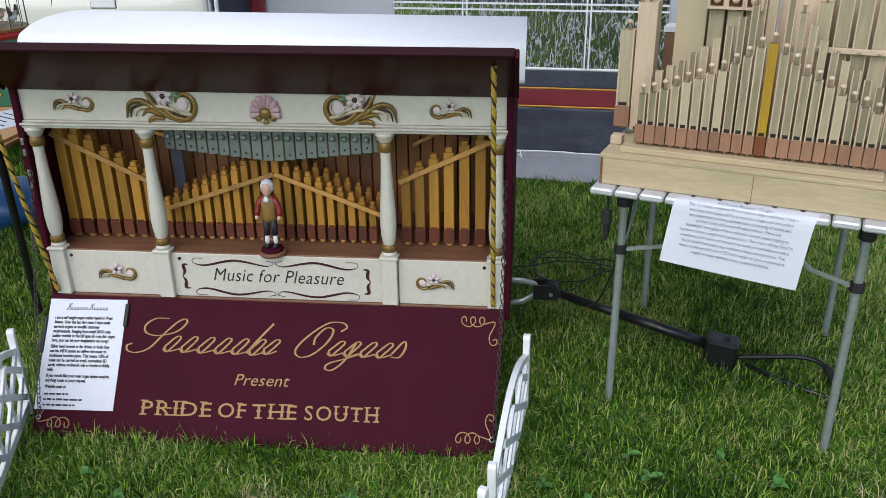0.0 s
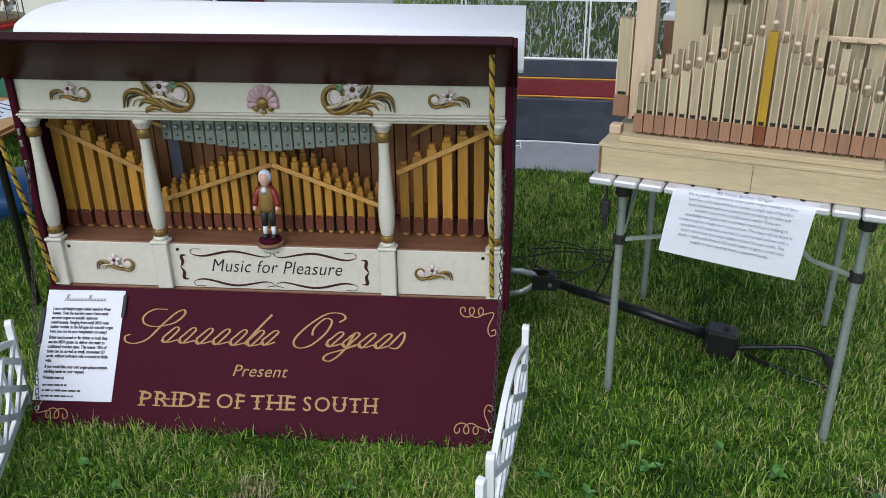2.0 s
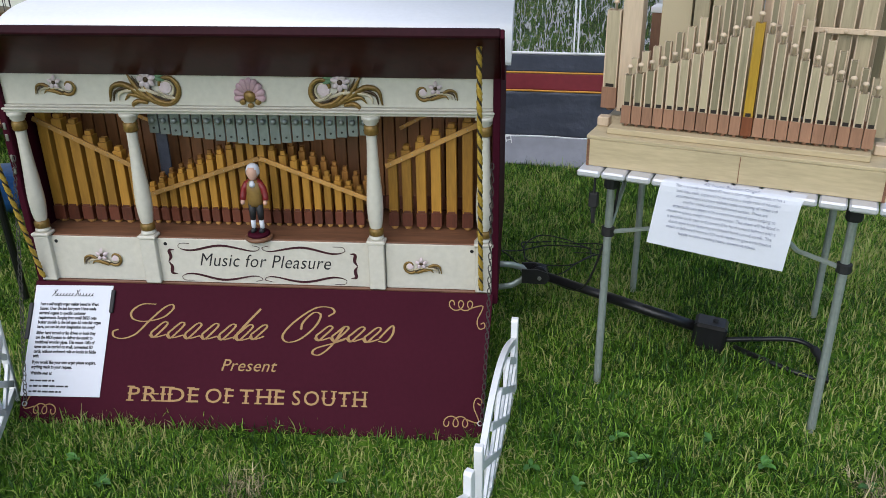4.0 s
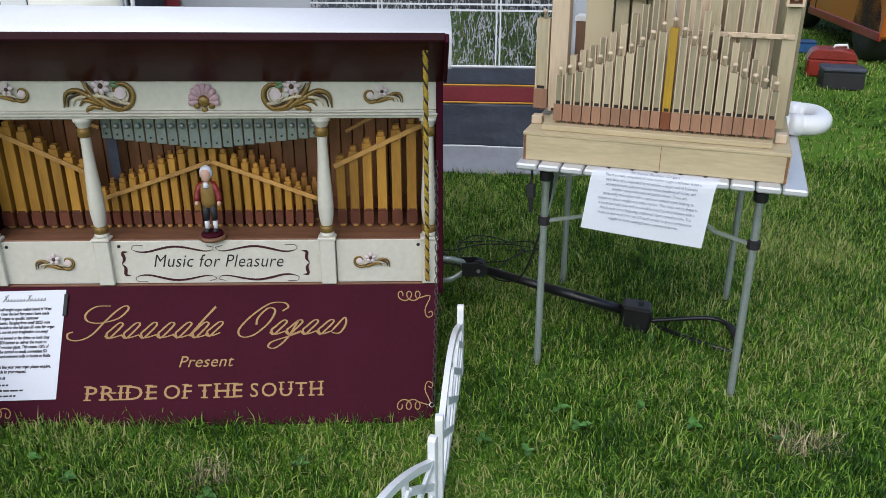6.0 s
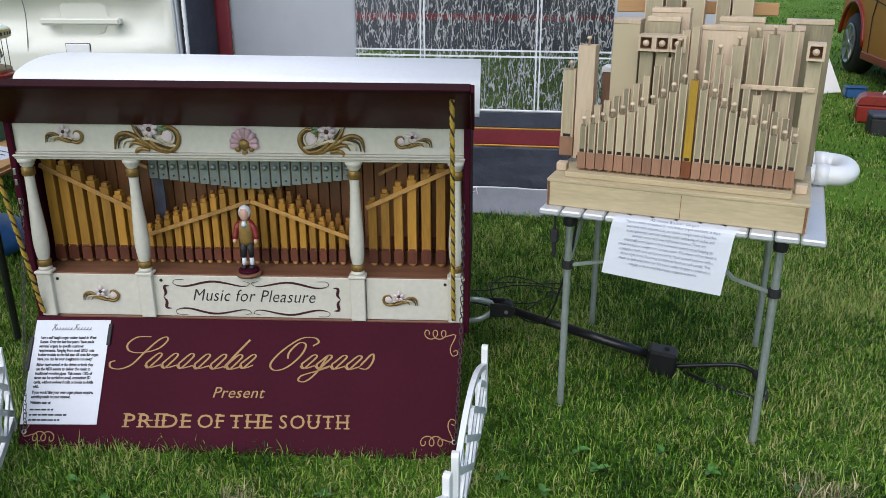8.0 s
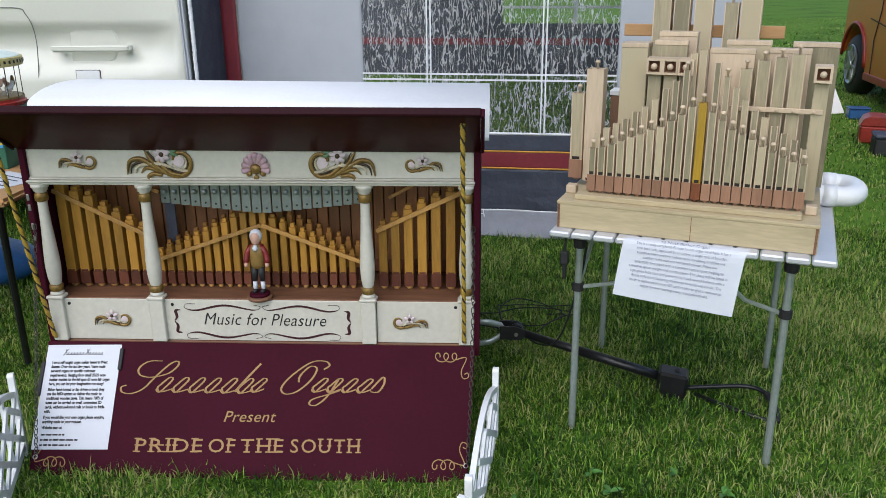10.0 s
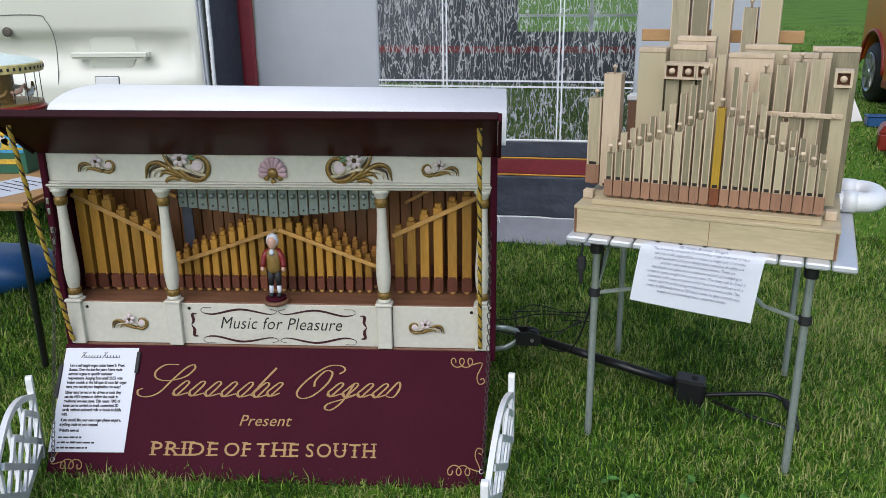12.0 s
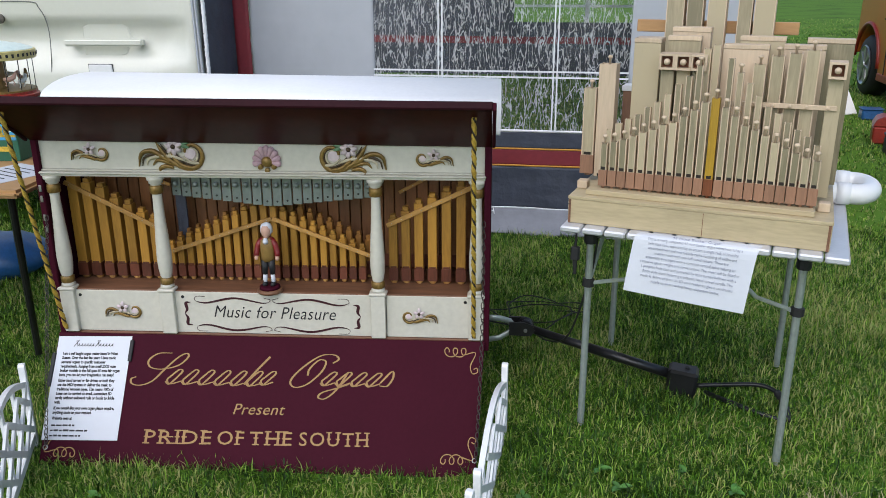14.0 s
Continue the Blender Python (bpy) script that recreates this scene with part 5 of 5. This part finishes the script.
def info_sheet():
    M = organ.matrix_basis @ BOARD
    ob = part("info_sheet", box(-0.110, 0.110, -0.0012, 0.0, -0.301, 0.0, 0), paper)
    ob.matrix_basis = M @ pose(-0.521, -0.0015, -0.0115, 0, -1.1)
    tagged(ob, "white laminated information sheet lying on the maroon board", "sign")
    fl = bmesh.new()
    for x0, w, n in ((-0.052, 0.052, 6), (0.012, 0.045, 5)):
        pts = [(x0 + w * i / 90 + 0.002 * math.sin(2 * math.pi * n * i / 90) + 0.0016 * (1 - math.cos(2 * math.pi * n * i / 90)), -0.030 + 0.0036 * (1 - math.cos(2 * math.pi * n * i / 90))) for i in range(91)]
        ribbon(pts, [0.0016] * 91, fl)
        ribbon([(x0 - 0.008, -0.031), (x0 - 0.002, -0.022), (x0 + 0.006, -0.012), (x0 - 0.003, -0.014), (x0 + 0.002, -0.026)], [0.0018] * 5, fl)
    part("flourish", fl, ink, ob, "black flowing printed heading", (0, -0.0014, 0))
    lines = ["I am a self taught organ maker based in West", "Sussex. Over the last few years I have made", "serveral organs to specific customer", "requirements. Ranging from small 20/25 note",
             "busker models to the full span 65 note fair organ", "here, you can let your imagination run away!", "Either hand turned or fan driven or both they", "use the MIDI system to deliver the music to",
             "traditional wooden pipes. This means 100's of", "tunes can be carried on small, convenient SD", "cards, without awkward rolls or books to fiddle", "with.", "If you would like your own organ please enquire,", "anything made to your request.", "Website seen at"]
    z = -0.056
    for i, s in enumerate(lines):
        words("print_line", s, 0.0118, ink, ob, pose(-0.090, -0.0013, z), align="LEFT", bold=0.00055, wide=0.76)
        z -= 0.0165 if i in (5, 11, 13, 14) else 0.0126
    bar_text(ob, -0.088, (0.072, 0.108, 0.09), z - 0.002, 0.0145, 0.0055, ink)
    for x, z0, z1 in ((0.113, -0.075, -0.012), (-0.1145, -0.150, -0.050)):
        part("clip", box(x - 0.0055, x + 0.0055, -0.006, 0.0008, z0, z1, 0.0015), black_rubber, ob, "black plastic clip")


info_sheet()


def table_notice():
    tm = table.matrix_basis
    # sheet curls over the table edge and hangs down
    prof = spline([(-0.0650, TOP + 0.002, 0), (-0.0860, TOP + 0.002, 0), (-0.0945, TOP - 0.010, 0), (-0.100, TOP - 0.050, 0), (-0.107, TOP - 0.095, 0), (-0.112, TOP - 0.142, 0)], 14)
    bm = bmesh.new()
    nx = 12
    rows = [[bm.verts.new((0.140 - 0.024 * j / 13 + 0.292 * i / nx, p.x - 0.002 * (j / 13) * math.sin(math.pi * i / nx) , p.y - 0.018 * (i / nx) * (j / 13))) for i in range(nx + 1)] for j, p in enumerate(prof)]
    for r, q in zip(rows, rows[1:]):
        for i in range(nx):
            bm.faces.new((r[i], r[i + 1], q[i + 1], q[i]))
    ob = part("notice", bm, paper)
    ob.matrix_basis = tm
    sol = ob.modifiers.new("thickness", "SOLIDIFY")
    sol.thickness, sol.offset = 0.0004, 1
    tagged(ob, "white printed notice hanging over the table's front edge", "sign")
    blue_ink = mat("faded_ink", (0.22, 0.24, 0.32), 0.6, vary=0.1, bump=0)
    lines = [("42 Note Busker Organ", 0.0150, 0.0005), ("This is a newly completed 42 note busker organ windchest. It has a", 0.0100, 0.0004), ("twin bass rank, separated by an octave, a single rank of bourdon", 0.0100, 0.0003),
             ("accompaniment and two melody ranks consisting of violins and", 0.0100, 0.0001), ("another ranks with one half tuned celeste. These are", 0.0100, 0.0001),
             ("essentially two pipes with a common central spine helping to", 0.0105, 0.0003), ("conserve space, weight and construction. The chest will be fitted in", 0.0105, 0.0003),
             ("a purpose built case and powered by hand turned bellows with a", 0.0105, 0.0003), ("dutch style front featuring traditional hand carved scrolls. The", 0.0105, 0.0003),
             ("music is delivered from an SD card reader to give a continuous", 0.0105, 0.0003), ("supply to save needing heavy, expensive books.", 0.0105, 0.0003)]
    drop = 0.004
    for s, size, bold in lines:
        drop += size * 1.12
        run, j = drop, 0
        while j < 12 and run > (prof[j + 1] - prof[j]).length:
            run -= (prof[j + 1] - prof[j]).length
            j += 1
        d = prof[j + 1] - prof[j]
        f = min(run / d.length, 1)
        k = (j + f) / 13
        p = prof[j].lerp(prof[j + 1], f)
        tilt = math.degrees(math.atan2(-d.x, -d.y))
        words("print_line", s, size, blue_ink if size > 0.0 else ink, ob, pose(0.1400 - 0.024 * k + 0.146, p.x - 0.0012 - 0.002 * k, p.y - 0.009 * k, -tilt, 3.5 * k, 0), bold=-0.00008, wide=0.83)


table_notice()


# ---- figurine ----
def figurine():
    bm = bmesh.new()
    mats = [coat_red, vest_gold, ink, paper, skin, maroon, shelf_wood]

    def add(fn, idx):
        k = len(bm.faces)
        fn()
        bm.faces.ensure_lookup_table()
        for f in bm.faces[k:]:
            f.material_index, f.smooth = idx, True

    add(lambda: lathe([(0.034, 0.0), (0.037, 0.004), (0.037, 0.009), (0.033, 0.012)], 20, bm), 6)
    add(lambda: lathe([(0.030, 0.012), (0.029, 0.019), (0.022, 0.021)], 20, bm), 5)
    for s in (-1, 1):
        x = s * 0.0115
        add(lambda: tube([(x - 0.001, -0.012, 0.025), (x, 0.002, 0.026)], [0.006, 0.0075], 8, bm), 2)
        add(lambda: tube([(x, 0.0, 0.028), (x, 0.0, 0.040), (x * 0.95, 0.0, 0.056)], [0.0052, 0.0068, 0.0064], 10, bm), 3)
        add(lambda: tube([(x * 0.95, 0.0, 0.055), (x * 0.9, 0.001, 0.075), (x * 0.75, 0.001, 0.098)], [0.0075, 0.0095, 0.0115], 10, bm), 2)
        add(lambda: tube([(s * 0.017, 0.0, 0.158), (s * 0.025, 0.0, 0.142), (s * 0.030, -0.003, 0.122), (s * 0.030, -0.008, 0.112)], [0.0075, 0.0085, 0.0080, 0.0085], 10, bm), 0)
        add(lambda: tube([(s * 0.030, -0.008, 0.113), (s * 0.030, -0.011, 0.107), (s * 0.029, -0.012, 0.101)], [0.0052, 0.0060, 0.004], 8, bm), 4)
    add(lambda: tube([(0, 0.002, 0.094), (0, 0.002, 0.108), (0, 0.002, 0.135), (0, 0.002, 0.158), (0, 0.002, 0.166)], [0.019, 0.0205, 0.021, 0.020, 0.010], 14, bm, flat=0.72), 1)
    add(lambda: tube([(0, 0.006, 0.098), (0, 0.006, 0.135), (0, 0.006, 0.160), (0, 0.006, 0.167)], [0.021, 0.0235, 0.0225, 0.011], 14, bm, flat=0.68), 0)
    add(lambda: lathe([(0.006, 0.0), (0.0085, 0.006), (0.005, 0.016)], 8, bm, pose(0, -0.011, 0.150)), 3)
    add(lambda: lathe([(0.006, 0.164), (0.011, 0.171), (0.0145, 0.181), (0.0142, 0.192), (0.010, 0.200), (0.003, 0.203)], 14, bm), 4)
    add(lambda: lathe([(0.012, 0.172), (0.0175, 0.180), (0.0178, 0.192), (0.0135, 0.203), (0.004, 0.208)], 14, bm, pose(0, 0.006, 0.0)), 3)
    ob = part("figurine", bm, mats)
    ob.matrix_basis = Matrix.Translation((-0.627, 2.128, 0.3683)) @ pose(0, 0, 0, 0, 0, 0)
    tagged(ob, "small painted period doll in red coat on a round base", "figurine")


figurine()


# ---- white garden edging ----
def fence_panel(a, b, z=-0.050):
    """A low plastic edging panel with an arched top, posts and crossed slats, from a to b."""
    a, b = Vector((*a, z)), Vector((*b, z))
    L = (b - a).length
    f = thing("fence_panel", "low white plastic lattice edging panel with arched top", "fence", tuple(a), math.degrees(math.atan2(b.y - a.y, b.x - a.x)), group="white edging panels")
    for x in (0.009, L - 0.009):
        part("post", slab([(x - 0.009, -0.02), (x + 0.009, -0.02), (x + 0.009, 0.245), (x + 0.004, 0.252), (x - 0.009, 0.252)], 0.018, bevel=0.0015, m=Matrix.Translation((0, -0.009, 0))), white_plastic, f)
    n = 16
    top = [(0.0185 + (L - 0.037) * i / n, 0.200 + 0.075 * math.sin(math.pi * i / n)) for i in range(n + 1)]
    part("arched_rail", slab(top + [(x, z_ - 0.018) for x, z_ in reversed(top)], 0.014, m=Matrix.Translation((0, -0.007, 0))), white_plastic, f)
    part("bottom_rail", box(0.0185, L - 0.0185, -0.006, 0.006, 0.010, 0.034, 0.001), white_plastic, f)
    k = 4
    for i in range(1, k):
        x = L * i / k
        h = 0.183 + 0.075 * math.sin(math.pi * i / k)
        part("slat", box(x - 0.010, x + 0.010, -0.0085, -0.0005, 0.0345, h, 0.0008), white_plastic, f)
    for s in (-1, 1):
        for i in range(-1, 3):
            x0, x1 = L * (i + (0 if s > 0 else 2)) / k, L * (i + (2 if s > 0 else 0)) / k
            p, q = Vector((x0, 0, 0.036)), Vector((x1, 0, 0.205))
            lo, hi = 0.02, L - 0.02
            if p.x < lo: p = p.lerp(q, (lo - p.x) / (q.x - p.x))
            if p.x > hi: p = p.lerp(q, (hi - p.x) / (q.x - p.x))
            if q.x < lo: q = p.lerp(q, (lo - p.x) / (q.x - p.x))
            if q.x > hi: q = p.lerp(q, (hi - p.x) / (q.x - p.x))
            d = q - p
            if d.length < 0.03:
                continue
            part("lattice_slat", box(0, d.length, 0.0, 0.008, -0.009, 0.009, 0.0008), white_plastic, f, "", pose(p.x, 0, p.z, 0, -math.degrees(math.atan2(d.z, d.x))))


fence_panel((0.056, 2.045), (-0.012, 1.50))
fence_panel((-0.022, 1.44), (-0.24, 0.95))
fence_panel((-1.310, 1.965), (-1.125, 1.45))


# ---- cables ----
def cables():
    g = random.Random(11)
    up = spline([(0.30, 2.08, 0.585), (0.285, 2.09, 0.45), (0.25, 2.25, 0.20), (0.21, 2.5, 0.06), (0.14, 2.66, 0.03), (0.02, 2.72, 0.03), (-0.10, 2.75, 0.04)], 50)
    tagged(part("cable", tube(up, 0.0032, 6), black_rubber, smooth=True), "thin black cable hanging from the table to the grass", "cable")
    for k in range(2):
        c = Vector((0.16 + 0.05 * k, 2.78 + 0.05 * k, 0.035))
        pts = [c + Vector(((0.15 + 0.02 * math.sin(1.7 * i + k)) * math.cos(0.55 * i), (0.10 + 0.015 * math.cos(2.1 * i)) * math.sin(0.55 * i), 0.014 * math.sin(1.3 * i + k))) for i in range(14 + 4 * k)]
        tagged(part("cable", tube(spline([tuple(p) for p in pts], 80), 0.0023, 6), black_rubber, smooth=True), "loosely coiled black cable on the grass", "cable", "coiled cables")
    m = table.matrix_basis
    bm = bmesh.new()
    tube([(0, 0, 0.0), (0.001, 0, -0.03), (-0.001, 0, -0.05)], [0.003, 0.003, 0.004], 6, bm)
    box(-0.011, 0.011, -0.009, 0.009, -0.085, -0.048, 0.003, bm)
    tube([(0, 0, -0.085), (0.001, 0, -0.125)], [0.007, 0.004], 8, bm)
    ob = part("plug", bm, black_rubber)
    ob.matrix_basis = m @ pose(-0.028, -0.05, TOP - 0.016)
    tagged(ob, "black plug hanging by its lead from the table", "plug")


cables()


# ---- side stall with the toy carousel ----
def side_stall():
    t = thing("side_table", "orange laminate folding table with black legs", "table", (-1.95, 2.62, -0.03))
    part("tabletop", box(-0.55, 0.52, -0.34, 0.42, 0.622, 0.648, 0.010, seg=2), orange_wood, t, "orange wood-effect tabletop")
    for x, y in ((0.40, -0.25), (0.40, 0.32), (-0.45, -0.25), (-0.45, 0.32)):
        part("leg", tube([(x + 0.06, y - 0.03, 0.621), (x - 0.03, y + 0.12, 0.0)], 0.012, 10), black_metal, t, "black tubular leg")
    # carton under the carousel
    b = thing("carton", "green printed cardboard toy carton on the table", "box", (-1.84, 2.84, 0.6185))
    part("carton_body", box(-0.20, 0.20, -0.16, 0.16, 0.0, 0.197, 0.002), green_card, b)
    hues = [mat("print_blue", (0.05, 0.30, 0.55), 0.4, vary=0.3, scale=30), mat("print_yellow", (0.62, 0.42, 0.05), 0.4, vary=0.3, scale=40), mat("print_white", (0.7, 0.7, 0.66), 0.4, vary=0.2, scale=40), mat("print_red", (0.4, 0.03, 0.02), 0.4, vary=0.3, scale=40)]
    part("printed_picture", box(-0.196, 0.196, -0.1625, -0.1605, 0.075, 0.195), hues[0], b, "printed blue fairground picture")
    g = random.Random(3)
    for i in range(26):
        x, z = g.uniform(-0.18, 0.18), g.uniform(0.095, 0.16)
        part("printed_patch", slab([(x + g.uniform(0.010, 0.024) * math.cos(k), z + g.uniform(0.008, 0.018) * math.sin(k)) for k in np.linspace(0, 5.6, 8)], 0.0008, m=Matrix.Translation((0, -0.1636, 0))), hues[g.randrange(1, 4)], b)
    part("yellow_strip", box(-0.196, 0.196, -0.1635, -0.1627, 0.086, 0.094), hues[1], b)
    bar = part("label_bar", box(0.06, 0.17, -0.1632, -0.1605, 0.035, 0.052), hues[1], b)
    # toy carousel
    c = thing("toy_carousel", "toy carousel with pale green canopy and small galloping horses", "toy", (-1.805, 2.86, 0.816))
    part("base", lathe([(0.150, 0.0), (0.152, 0.012), (0.146, 0.016), (0.146, 0.024)], 32), hues[3], c, "red and gold round base")
    part("deck", lathe([(0.145, 0.0242), (0.145, 0.030), (0.14, 0.031)], 32), vest_gold, c)
    part("canopy", lathe([(0.152, 0.150), (0.150, 0.172), (0.11, 0.186), (0.05, 0.197), (0.02, 0.206), (0.004, 0.212)], 16), mat("pale_green_canopy", (0.70, 0.82, 0.76), 0.4, vary=0.08, scale=10), c, "pale green canopy")
    part("rounding_board", lathe([(0.1535, 0.138), (0.158, 0.140), (0.158, 0.168), (0.1535, 0.170)], 32), mat("cream_gold_board", (0.62, 0.52, 0.20), 0.4, vary=0.2, scale=30), c, "cream and gold rounding board")
    bars = bmesh.new()
    for i in range(48):
        a = 2 * math.pi * i / 48
        box(-0.004, 0.004, -0.0008, 0.0, 0.147 + g.uniform(0, 0.003), 0.160, 0, bars, pose(0.1592 * math.cos(a), 0.1592 * math.sin(a), 0, 0, 0, math.degrees(a) + 90))
    tagged(part("board_print", bars, ink, c), kind="stuff")
    for i in range(18):
        a = 2 * math.pi * i / 18
        part("pole", tube([(0.142 * math.cos(a), 0.142 * math.sin(a), 0.030), (0.142 * math.cos(a), 0.142 * math.sin(a), 0.150)], 0.0014, 5), black_metal, c)
    for i in range(12):
        a = 2 * math.pi * i / 12
        bm = bmesh.new()
        tube([(-0.020, 0, 0.0), (0.0, 0, -0.002), (0.018, 0, 0.004), (0.026, 0, 0.020), (0.034, 0, 0.016)], [0.005, 0.009, 0.008, 0.005, 0.003], 7, bm)
        for x in (-0.015, 0.014):
            tube([(x, 0.003, -0.004), (x + 0.008, 0.004, -0.018), (x + 0.002, 0.004, -0.024)], 0.0022, 5, bm)
        part("horse", bm, (hues[2], vest_gold, skin)[i % 3], c, "", pose(0.112 * math.cos(a), 0.112 * math.sin(a), 0.060 + 0.012 * (i % 2), 0, 0, math.degrees(a) + 90), smooth=True)
    part("drum", lathe([(0.05, 0.03), (0.05, 0.15)], 16), vest_gold, c)
    p = part("leaflet", box(-0.105, 0.105, -0.148, 0.148, 0, 0.0012), paper)
    p.matrix_basis = pose(-1.60, 2.47, 0.6183, 0, 0, -28)
    tagged(p, "white printed leaflet lying on the orange table", "leaflet")
    for i in range(7):
        part("print_line", box(-0.08, 0.08 - 0.02 * (i % 3), 0.10 - 0.03 * i, 0.106 - 0.03 * i, 0.00125, 0.0018), ink, p)
    bag = bmesh.new()
    bmesh.ops.create_uvsphere(bag, u_segments=20, v_segments=12, radius=1)
    for v in bag.verts:
        k = 1 + 0.16 * noise.noise(v.co * 1.9)
        v.co = Vector((0.26 * v.co.x * k, 0.17 * v.co.y * k, max(-0.09, 0.11 * v.co.z * k)))
    ob = part("bag", bag, blue_plastic, smooth=True)
    ob.matrix_basis = Matrix.Translation((-2.16, 3.22, 0.075))
    tagged(ob, "soft dark blue bag lying on the grass", "bag")


side_stall()


# ---- far things on the field ----
def orange_car():
    c = thing("car", "orange and red car parked on the grass", "car", (3.80, 8.85, 0), -97)
    arch = [(0.40 * math.cos(a), 0.30 + 0.40 * math.sin(a)) for a in np.linspace(math.pi * 0.93, 0.05, 14)]
    out = [(-0.43, 1.05), (-0.43, 0.40)] + arch + [(0.42, 0.24), (2.30, 0.22), (2.35, 0.9), (2.30, 1.25), (0.9, 1.32), (-0.1, 1.10)]
    part("body", slab(out, 1.65, bevel=0.02), car_paint, c, "orange painted body side")
    part("sill", box(0.44, 2.28, -0.012, 0.02, 0.20, 0.27, 0.006), red_plastic, c, "red sill")
    bm = bmesh.new()
    tube([(0.415 * math.cos(a), -0.004, 0.30 + 0.415 * math.sin(a)) for a in np.linspace(math.pi * 0.95, 0.02, 20)], 0.020, 8, bm)
    part("wheel_arch", bm, red_plastic, c, "red wheel arch lip", smooth=True)
    part("door_seam", tube([(0.62, -0.003, 0.27), (0.60, -0.003, 0.6), (0.70, -0.003, 0.85), (0.75, -0.003, 1.3)], 0.006, 6), black_rubber, c)
    part("trim_line", tube([(0.42, -0.003, 0.78), (1.2, -0.003, 0.70), (2.3, -0.003, 0.70)], 0.006, 6), black_rubber, c)
    part("inner_arch", box(-0.46, 0.46, 0.25, 1.4, 0.28, 0.75), black_rubber, c)
    for x in (0.0,):
        w = part("wheel", lathe([(0.17, -0.10), (0.27, -0.105), (0.298, -0.07), (0.302, 0.0), (0.298, 0.07), (0.27, 0.10), (0.17, 0.10)], 32, m=pose(0, 0, 0, 90)), black_rubber, c, "black tyre on alloy wheel", (x, 0.10, 0.302), smooth=True)
        part("rim", lathe([(0.10, -0.06), (0.185, -0.085), (0.20, -0.10), (0.19, -0.108), (0.165, -0.09)][::-1], 28, m=pose(0, -0.014, 0, -90)), alloy, w)
        for i in range(7):
            part("spoke", box(-0.018, 0.018, -0.118, -0.1015, 0.03, 0.185, 0.004), alloy, w, "", pose(0, 0, 0, 0, 360 / 7 * i))
        part("hub", lathe([(0.045, 0), (0.04, 0.012)], 14, m=pose(0, -0.116, 0, 90)), alloy, w)
    for x, y in ((0.0, 1.45), (1.95, 0.1), (1.95, 1.45)):
        part("wheel", lathe([(0.17, -0.10), (0.29, -0.10), (0.302, 0.0), (0.29, 0.10), (0.17, 0.10)], 24, m=pose(0, 0, 0, 90)), black_rubber, c, "", (x, y, 0.302), smooth=True)


orange_car()


def field_clutter():
    r = thing("toolbox", "worn red painted tin toolbox on the grass", "toolbox", (3.02, 6.28, 0), -20)
    part("body", box(-0.17, 0.17, -0.11, 0.11, 0, 0.13, 0.012), red_plastic, r)
    part("lid", slab([(-0.175, 0.131), (0.175, 0.131), (0.15, 0.185), (0.06, 0.205), (-0.11, 0.205), (-0.15, 0.185)], 0.22, m=Matrix.Translation((0, -0.11, 0)), bevel=0.006), red_plastic, r)
    part("handle", tube([(0.0, -0.01, 0.2055), (0.01, -0.01, 0.226), (0.09, -0.01, 0.232), (0.10, -0.01, 0.2055)], 0.010, 8), white_plastic, r, "white handle", smooth=True)
    b = thing("battery_box", "black plastic box with a lid on the grass", "box", (2.89, 5.82, 0), -15)
    part("body", box(-0.14, 0.14, -0.09, 0.09, 0, 0.12, 0.010), black_rubber, b)
    part("lid", box(-0.145, 0.145, -0.095, 0.095, 0.1205, 0.155, 0.012), tent_navy, b, "dark grey lid")
    l = thing("crate", "blue plastic tub on the grass", "tub", (3.27, 7.32, 0), -10)
    part("tub", box(-0.09, 0.08, -0.07, 0.07, 0, 0.09, 0.014), blue_plastic, l)
    part("rim", box(-0.095, 0.085, -0.075, 0.075, 0.0905, 0.10, 0.004), blue_plastic, l)
    p = part("board", box(-0.12, 0.10, -0.012, 0.012, 0, 0.34, 0.003), roof_white)
    p.matrix_basis = pose(3.17, 7.55, 0.0, -35, 0, 25)
    tagged(p, "white board leaning in the grass beside the tub", "board")


field_clutter()


def weeds():
    leaf_m = mat("broad_leaf", (0.07, 0.19, 0.035), 0.45, vary=0.25, scale=30, per_object=0.4)
    g = random.Random(21)
    for x, y in ((0.34, 1.72), (0.30, 1.80), (0.52, 1.80), (-0.02, 1.93), (0.10, 1.70), (-0.9, 1.62), (-0.35, 1.66), (0.62, 1.72), (0.20, 1.62), (-0.55, 1.55), (-1.0, 1.70), (0.83, 1.66)):
        w = thing("weed", "small broad-leaved weed in the grass", "weed", (x, y, lie(x, y)), g.uniform(0, 360), group="weeds in the grass")
        for i in range(g.randint(3, 5)):
            a = g.uniform(0, 360)
            L = g.uniform(0.018, 0.034)
            bm = bmesh.new()
            rows = [[bm.verts.new((u * L, s * 0.30 * L * math.sin(math.pi * (0.12 + 0.88 * u)) , 0.02 + 0.5 * L * u * (1.3 - u) + abs(s) * 0.004)) for s in (-1, 0, 1)] for u in (0, 0.25, 0.5, 0.75, 1.0)]
            for r, q in zip(rows, rows[1:]):
                for k in (0, 1):
                    bm.faces.new((r[k], q[k], q[k + 1], r[k + 1])).smooth = True
            part("leaf", bm, leaf_m, w, "", pose(0, 0, 0, 0, 0, a))


weeds()
